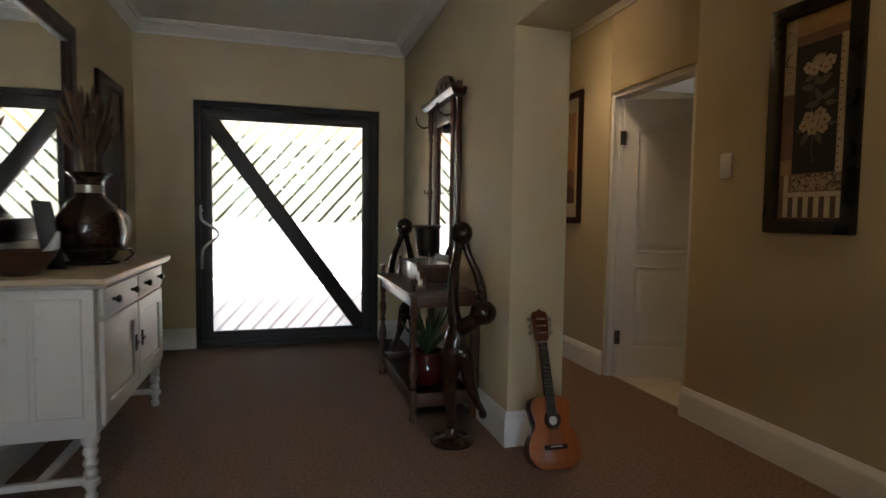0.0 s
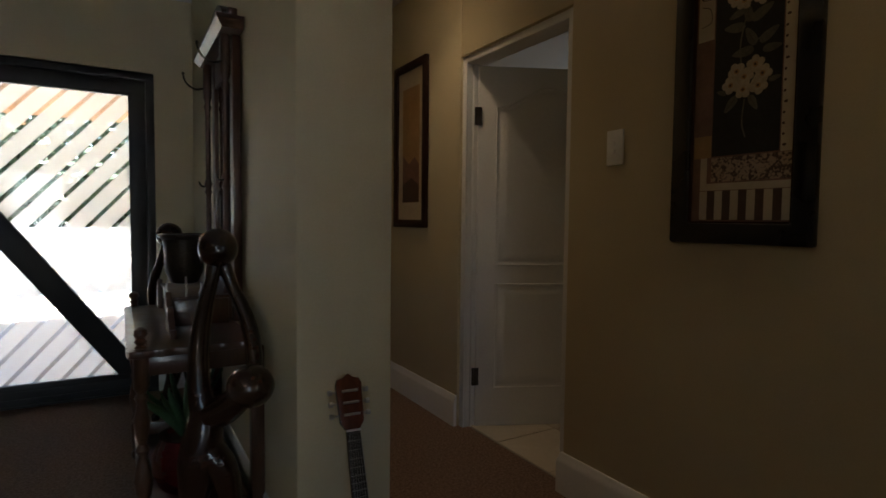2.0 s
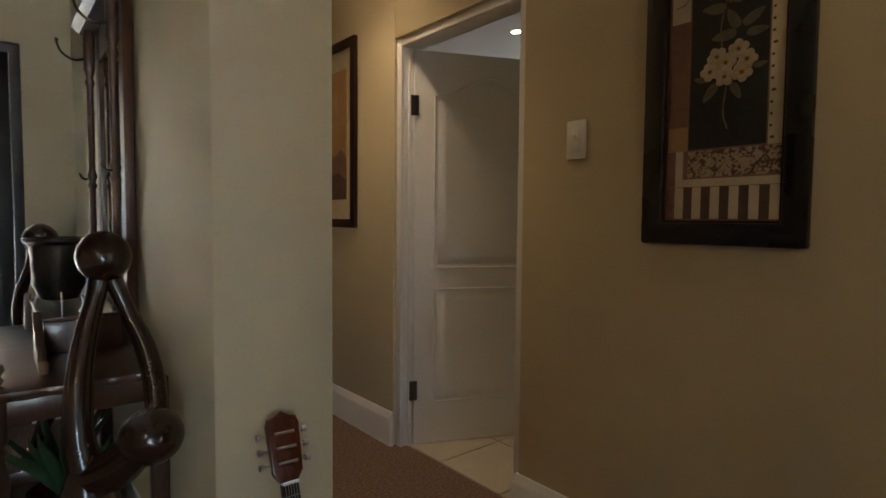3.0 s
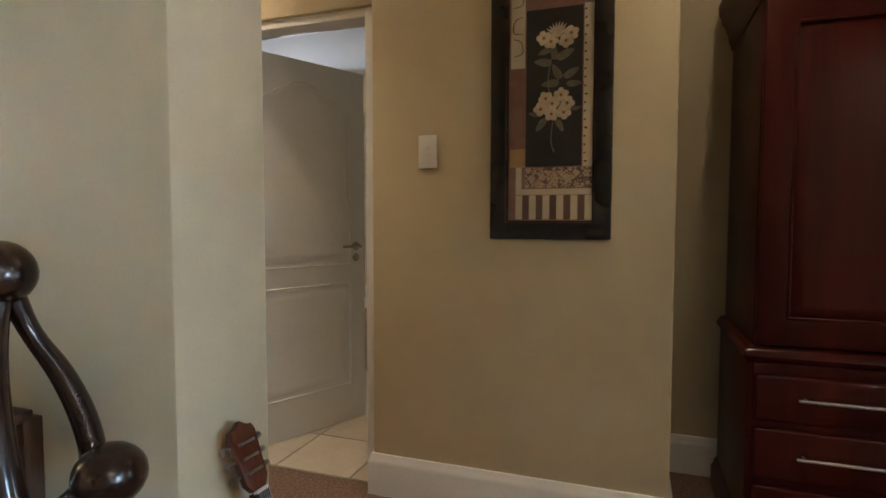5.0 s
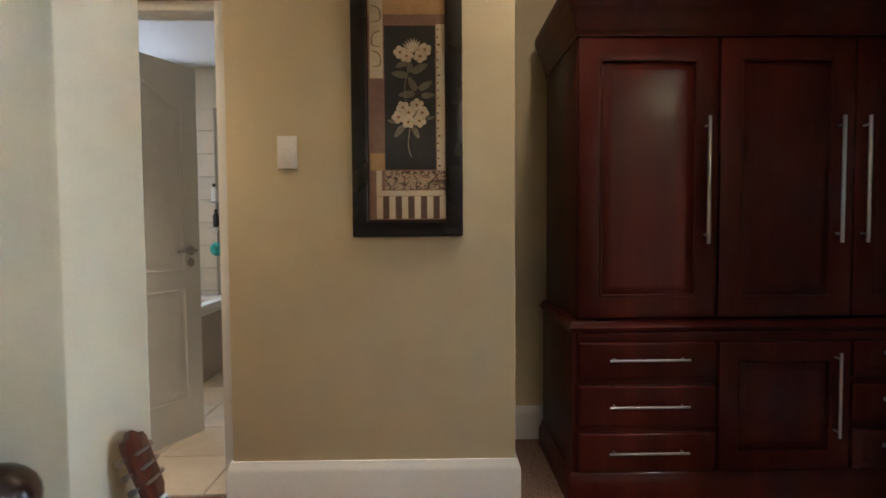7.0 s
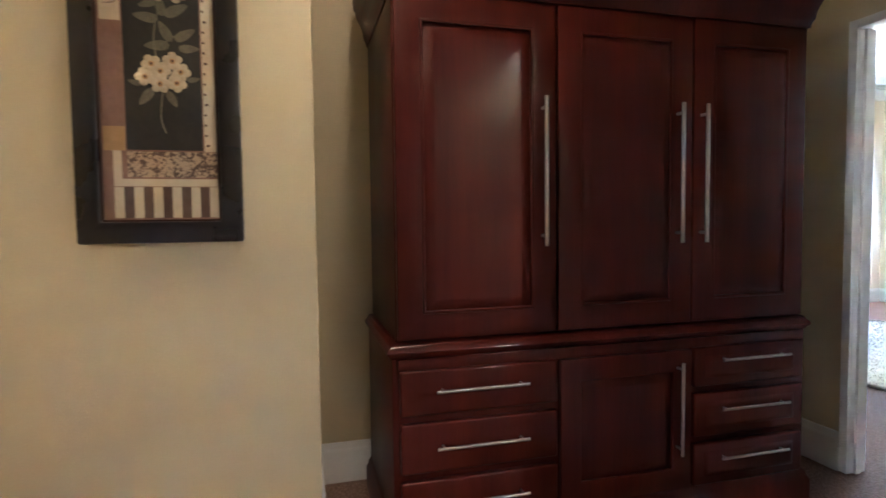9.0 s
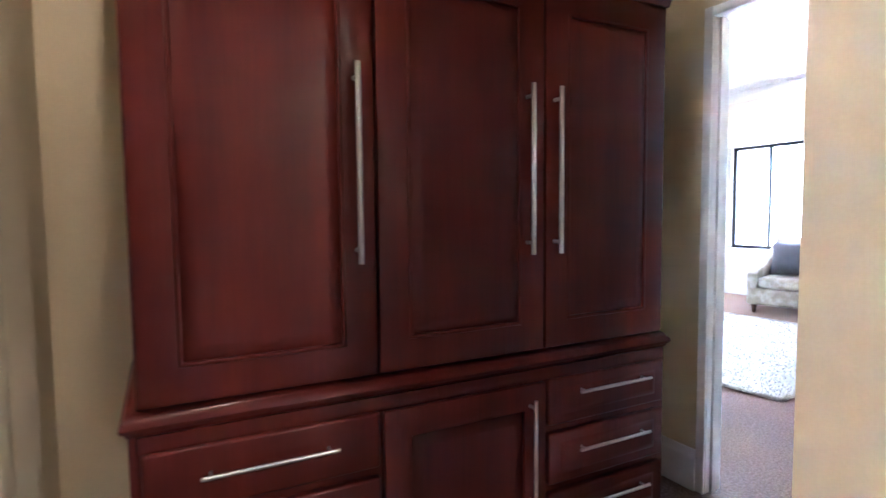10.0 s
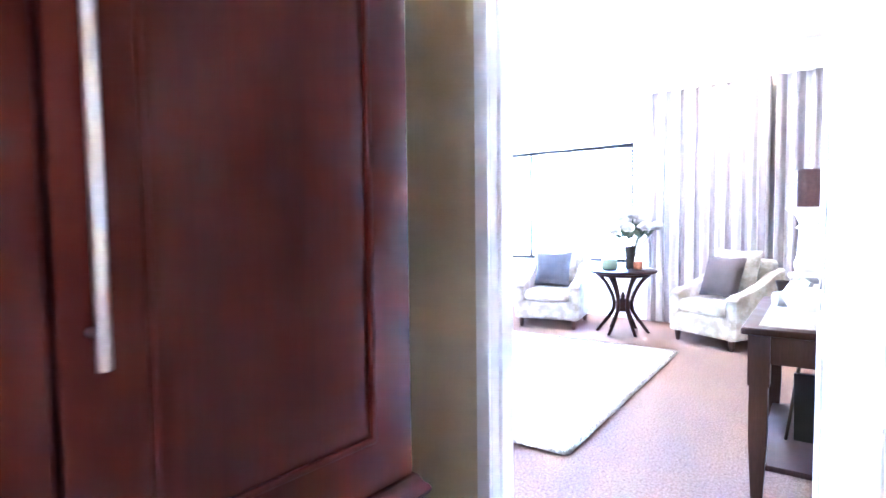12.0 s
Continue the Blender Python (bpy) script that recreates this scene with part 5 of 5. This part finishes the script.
def armchair(m, label):
    """Front towards -y, centred on x; a tub chair on short dark legs."""
    c = thing("armchair", m, label, "armchair", "bedroom armchairs")
    part("seat_base", block(-0.35, -0.36, 0.095, 0.35, 0.34, 0.30, 0.035, 4), FABRIC, c)
    part("seat_cushion", block(-0.245, -0.385, 0.295, 0.245, 0.22, 0.425, 0.05, 5), FABRIC, c)
    part("backrest", block(-0.30, 0.20, 0.25, 0.30, 0.36, 0.80, 0.06, 5), FABRIC, c)
    for s in (-1, 1):
        arm = [(-0.36, 0.10), (0.34, 0.10), (0.34, 0.72), (0.22, 0.69), (0.05, 0.60), (-0.15, 0.535), (-0.30, 0.51), (-0.36, 0.46)]
        bm = plate([(x, z) for x, z in arm], -0.065, 0.065, 0.045)
        part("armrest", bm, FABRIC, c, m=Matrix.Translation((s * 0.305, 0, 0)) @ Matrix.Rotation(math.pi / 2, 4, "Z"))
        for y in (-0.31, 0.29):
            part("leg", lathe([(0.018, 0), (0.022, 0.01), (0.032, 0.10), (0.032, 0.105)], 10, at=(s * 0.29, y, 0)), BROWN_WOOD, c, "short dark tapered leg")
    part("back_cushion", pillow(bmesh.new(), (0.0, 0.13, 0.66), 0.47, 0.46, 0.17, radians(-14)), FABRIC, c)
    return c


def scatter(m, mat, label):
    ob = new("scatter_cushion", finish("scatter_cushion", pillow(bmesh.new(), (0, 0, 0.205), 0.40, 0.40, 0.15, radians(-20)), mat, 60))
    ob.matrix_world = m
    return tagged(ob, label, "cushion", "scatter cushions")


C1, C2 = pose(4.635, -4.32, 0, 0, 0, 180 + 14), pose(2.86, -4.44, 0, 0, 0, 180 - 24)
armchair(C1, "cream damask tub armchair in front of the window")
armchair(C2, "cream damask tub armchair before the striped curtain")
scatter(C1 @ pose(0.0, -0.06, 0.425), CUSHION_BLUE, "slate blue velvet scatter cushion on the armchair")
scatter(C2 @ pose(0.0, -0.06, 0.425), CUSHION_BROWN, "taupe brown velvet scatter cushion on the armchair")

tab = thing("pedestal_table", pose(3.815, -4.29, 0) @ Matrix.Diagonal((1, 1, 1.05, 1)), "round dark wooden side table with curved legs", "side table")
part("tabletop", lathe([(0.26, 0.595), (0.325, 0.60), (0.34, 0.612), (0.34, 0.622), (0.325, 0.63), (0.05, 0.632)], 40), DARK_WOOD, tab)
part("apron_ring", lathe([(0.20, 0.57), (0.27, 0.57), (0.275, 0.594), (0.20, 0.594)], 32), DARK_WOOD, tab)
part("hub", lathe([(0.05, 0.21), (0.075, 0.22), (0.078, 0.31), (0.05, 0.325), (0.016, 0.34), (0.022, 0.365), (0.012, 0.39), (0.004, 0.41)], 20), DARK_WOOD, tab)
for i in range(6):
    a = i * math.pi / 3 + 0.35
    c_, s_ = math.cos(a), math.sin(a)
    part("leg", tube([(0.26 * c_, 0.26 * s_, 0.0, 0.015), (0.19 * c_, 0.19 * s_, 0.09, 0.017), (0.10 * c_, 0.10 * s_, 0.22, 0.020), (0.095 * c_, 0.095 * s_, 0.34, 0.018), (0.16 * c_, 0.16 * s_, 0.48, 0.018), (0.24 * c_, 0.24 * s_, 0.575, 0.020)], 10, 6), DARK_WOOD, tab)
TT = 0.664
vase = thing("flower_vase", pose(3.77, -4.36, TT) @ Matrix.Diagonal((1.15, 1.15, 1.0, 1)), "slim dark glass vase of white roses", "vase")
part("vase_body", lathe([(0.035, 0), (0.038, 0.01), (0.035, 0.05), (0.05, 0.20), (0.056, 0.24), (0.050, 0.24), (0.03, 0.06)], 20), DARK_METAL, vase)
roses = thing("rose_bouquet", pose(3.77, -4.36, TT + 0.24) @ Matrix.Scale(1.5, 4), "white roses with green leaves in the vase", "flowers")
SAGE = surface("sage_leaf", (0.10, 0.14, 0.09), (0.22, 0.27, 0.19), 10, 80, 0.6, 0.1, 0.1)
ROSE = surface("white_rose", (0.44, 0.43, 0.37), (0.60, 0.59, 0.53), 20, 90, 0.8, 0.05, 0.2)
for i in range(13):
    a, r = i * 2.4, 0.03 + 0.012 * i
    h = 0.18 - 0.007 * i + 0.03 * math.sin(i * 1.7)
    x, y = r * math.cos(a), r * math.sin(a)
    st = part("rose_stem", tube([(0, 0, -0.12, 0.003), (x * 0.5, y * 0.5, 0.02, 0.003), (x, y, h, 0.003)], 6, 3), LEAF, roses)
    bm = bmesh.new()
    for k in range(7):
        b = k * 0.9
        ball(bm, (x + 0.016 * math.cos(b), y + 0.016 * math.sin(b), h + 0.012 + 0.004 * (k % 3)), (0.028, 0.028, 0.028), 8)
    part("rose_head", bm, ROSE, st, "white rose head")
    for k in range(4):
        b = a + 0.6 + 1.6 * k
        part("rose_leaf", tube([(x * 0.7, y * 0.7, h * 0.5, 0.002), (x * 0.7 + 0.02 * math.cos(b), y * 0.7 + 0.02 * math.sin(b), h * 0.6 + 0.02, 0.012), (x * 0.7 + 0.05 * math.cos(b), y * 0.7 + 0.05 * math.sin(b), h * 0.7 + 0.02, 0.001)], 6, 3, flat=0.2), SAGE, st)
tin = thing("tissue_box", pose(3.94, -4.23, TT, 0, 0, 35), "pale green square box on the side table", "box")
part("carton", block(-0.075, -0.05, 0.0, 0.075, 0.05, 0.105, 0.008), surface("sage_card", (0.28, 0.33, 0.20), (0.36, 0.41, 0.27), 8, 80, 0.7, 0.1, 0.05), tin)
cup = thing("copper_candle", pose(3.64, -4.24, TT), "copper-coloured candle pot on a saucer", "candle")
part("saucer", lathe([(0.03, 0), (0.065, 0.004), (0.075, 0.014), (0.068, 0.012), (0.02, 0.006)], 20), BROWN_WOOD, cup)
part("pot", lathe([(0.040, 0.012), (0.045, 0.02), (0.045, 0.09), (0.040, 0.09), (0.038, 0.06)], 20), surface("copper_glass", (0.30, 0.10, 0.05), (0.42, 0.17, 0.09), 8, 60, 0.25, 0.1, 0.02), cup)

CURT_Y = -4.95
cur = thing("curtain", pose(0, CURT_Y, 0), "floor-length striped linen curtain drawn across the wall", "curtain")
for x0, x1, folds in ((1.55, 2.55, 6.5), (2.60, 3.80, 8)):
    n = 150
    vs, fs = [], []
    for k in range(n + 1):
        u = k / n
        x = x0 + (x1 - x0) * u
        wave = 0.034 * math.sin(2 * math.pi * folds * u + 0.6 * math.sin(5 * u)) + 0.010 * math.sin(2 * math.pi * folds * 2.3 * u)
        for j, z in enumerate((0.03, 0.5, 1.0, 1.5, 2.0, 2.3, 2.50, 2.575)):
            vs.append((x, wave * (1.1 - 0.25 * z / 2.5), z))
    rows_n = 8
    for k in range(n):
        for j in range(rows_n - 1):
            a = k * rows_n + j
            fs.append((a, a + rows_n, a + rows_n + 1, a + 1))
    me = bpy.data.meshes.new("drape")
    me.from_pydata(vs, [], fs)
    for poly in me.polygons:
        poly.use_smooth = True
    me.materials.append(CURTAIN)
    drape = new("drape", me)
    drape.parent = cur
    solid = drape.modifiers.new("thickness", "SOLIDIFY")
    solid.thickness = 0.004
part("curtain_rail", block(1.5, -0.02, 2.58, 3.84, 0.02, 2.605, 0.004), WHITE, cur, "white curtain rail")

bl = thing("venetian_blind", pose(4.02, YB + 0.012, 0.66), "white venetian blind at the side of the bedroom window", "blind")
part("head_rail", block(-0.02, 0.0, 1.42, 1.97, 0.05, 1.455, 0.004), WHITE, bl)
slat = block(0.0, -0.022, -0.0015, 0.075, 0.022, 0.0015)
sl = part("slat", slat, DARK_WOOD, bl)
sl.rotation_euler.x = radians(38)
for i in range(1, 22):
    o = sl.copy()
    scene.collection.objects.link(o)
    o.parent = bl
    o.location = (0.0, 0.028, 0.52 + i * 0.040)
sl.location = (0, 0.028, 0.52)

con = thing("console_table", pose(2.153, -2.196, 0, 0, 0, 94.9), "dark wooden console table with a lower shelf", "console table")
L_, D_ = 0.98, 0.44
part("tabletop", block(-0.03, -0.03, 0.735, L_ + 0.03, D_ + 0.03, 0.765, 0.008, 3), DARK_WOOD, con)
part("runner", block(0.03, 0.03, 0.7655, L_ - 0.03, D_ - 0.02, 0.769, 0.001), FABRIC, con, "pale cloth runner")
part("apron", boxes((0.02, 0.012, 0.615, L_ - 0.02, 0.035, 0.735), (0.02, D_ - 0.035, 0.615, L_ - 0.02, D_ - 0.012, 0.735), (0.012, 0.02, 0.615, 0.035, D_ - 0.02, 0.735), (L_ - 0.035, 0.02, 0.615, L_ - 0.012, D_ - 0.02, 0.735), bevel=0.003), DARK_WOOD, con)
for x in (0.035, L_ - 0.035):
    for y in (0.035, D_ - 0.035):
        bm = bmesh.new()
        for (w0, z0), (w1, z1) in (((0.020, 0.0), (0.034, 0.30)), ((0.034, 0.30), (0.034, 0.52)), ((0.040, 0.52), (0.040, 0.735))):
            vs4 = [[bm.verts.new((x + sx * w, y + sy * w, z)) for sx, sy in ((-1, -1), (1, -1), (1, 1), (-1, 1))] for w, z in ((w0, z0), (w1, z1))]
            for k in range(4):
                bm.faces.new((vs4[0][k], vs4[0][(k + 1) % 4], vs4[1][(k + 1) % 4], vs4[1][k]))
            bm.faces.new(vs4[0][::-1]), bm.faces.new(vs4[1])
        part("leg", bm, DARK_WOOD, con, smooth=0)
part("lower_shelf", block(0.03, 0.03, 0.16, L_ - 0.03, D_ - 0.03, 0.185, 0.004), DARK_WOOD, con)
CT = pose(2.153, -2.196, 0, 0, 0, 94.9)
ch = thing("candle_holder", CT @ pose(0.62, 0.185, 0.769), "tall white turned candle holder with brown candle", "candle holder")
part("stem", lathe([(0.095, 0), (0.092, 0.010), (0.066, 0.028), (0.070, 0.040), (0.090, 0.075), (0.092, 0.105), (0.066, 0.150), (0.048, 0.165), (0.072, 0.176), (0.072, 0.190), (0.044, 0.200), (0.052, 0.235), (0.044, 0.258), (0.036, 0.300), (0.034, 0.385), (0.048, 0.395), (0.034, 0.410), (0.050, 0.450), (0.088, 0.478), (0.090, 0.486), (0.055, 0.488)], 28), WHITE, ch, "cream distressed turned stem")
part("candle", lathe([(0.052, 0.488), (0.052, 0.645), (0.046, 0.652), (0.006, 0.640)], 24), surface("brown_wax", (0.05, 0.015, 0.015), (0.10, 0.035, 0.03), 10, 80, 0.5, 0.1, 0.05), ch, "brown pillar candle")
hd = thing("hair_dryer", CT @ pose(0.36, 0.20, 0.770, 0, 0, -60), "silver and black hair dryer lying on the runner", "hair dryer")
part("barrel", tube([(0, 0, 0.045, 0.036), (0.10, 0, 0.045, 0.042), (0.17, 0, 0.045, 0.034)], 16, 4), STEEL, hd)
part("grip", tube([(0.04, 0, 0.045, 0.022), (0.02, -0.09, 0.03, 0.02), (0.0, -0.15, 0.02, 0.018)], 12, 4), RUBBER, hd)
small = thing("glass_candle", CT @ pose(0.30, 0.08, 0.769), "small cone-shaped candle glass", "candle")
part("glass_cone", lathe([(0.022, 0), (0.02, 0.01), (0.01, 0.03), (0.02, 0.06), (0.036, 0.12), (0.033, 0.12), (0.012, 0.05)], 18), DARK_METAL, small)
fold = thing("folded_stand", CT @ pose(0.62, 0.12, 0.186), "folded dark metal stand on the console's lower shelf", "stand")
part("frame_bar", tube([(0.0, 0.0, 0.008, 0.008), (0.16, 0.05, 0.40, 0.008)], 8, 1), DARK_METAL, fold)
part("frame_bar", tube([(0.0, 0.12, 0.008, 0.008), (0.16, 0.17, 0.40, 0.008)], 8, 1), DARK_METAL, fold)
part("cross_bar", tube([(0.14, 0.04, 0.35, 0.008), (0.14, 0.17, 0.35, 0.008)], 8, 1), DARK_METAL, fold)
part("board", plate([(0.0, 0.02), (0.03, 0.02), (0.17, 0.36), (0.14, 0.36)], 0.03, 0.13, 0.004), RUBBER, fold)

# ---------------------------------------------------------------- tiles
tile_mesh = finish("tile", block(-0.196, -0.196, 0.0, 0.196, 0.196, 0.006, 0.002, 1), TILE)
floor_b = bpy.data.objects["floor_bathroom"]
for i in range(6):
    for j in range(9):
        x, y = 2.56 + i * 0.4, 2.86 + j * 0.4
        if y < YN - 0.15 and x < 4.75:
            o = new("tile", tile_mesh)
            o.parent = floor_b
            o.location = (x, y, 0.0032)
wt = finish("wall_tile", block(-0.003, -0.148, -0.098, 0.003, 0.148, 0.098, 0.0015, 1), WALL_TILE)
mt = finish("mosaic_tile", block(-0.003, -0.022, -0.022, 0.003, 0.022, 0.022, 0.001, 1), MOSAIC)
bed = bpy.data.objects["wall_tiling"]
for j in range(11):
    for i in range(11):
        y = 2.82 + i * 0.3
        if 4.50 < y < 4.70:
            continue
        o = new("wall_tile", wt)
        o.parent = bed
        o.location = (4.878, y, 0.10 + j * 0.2)
for j in range(48):
    for i in range(6):
        o = new("mosaic_tile", mt)
        o.parent = bed
        o.location = (4.878, 4.496 + i * 0.0455, 0.03 + j * 0.0455)
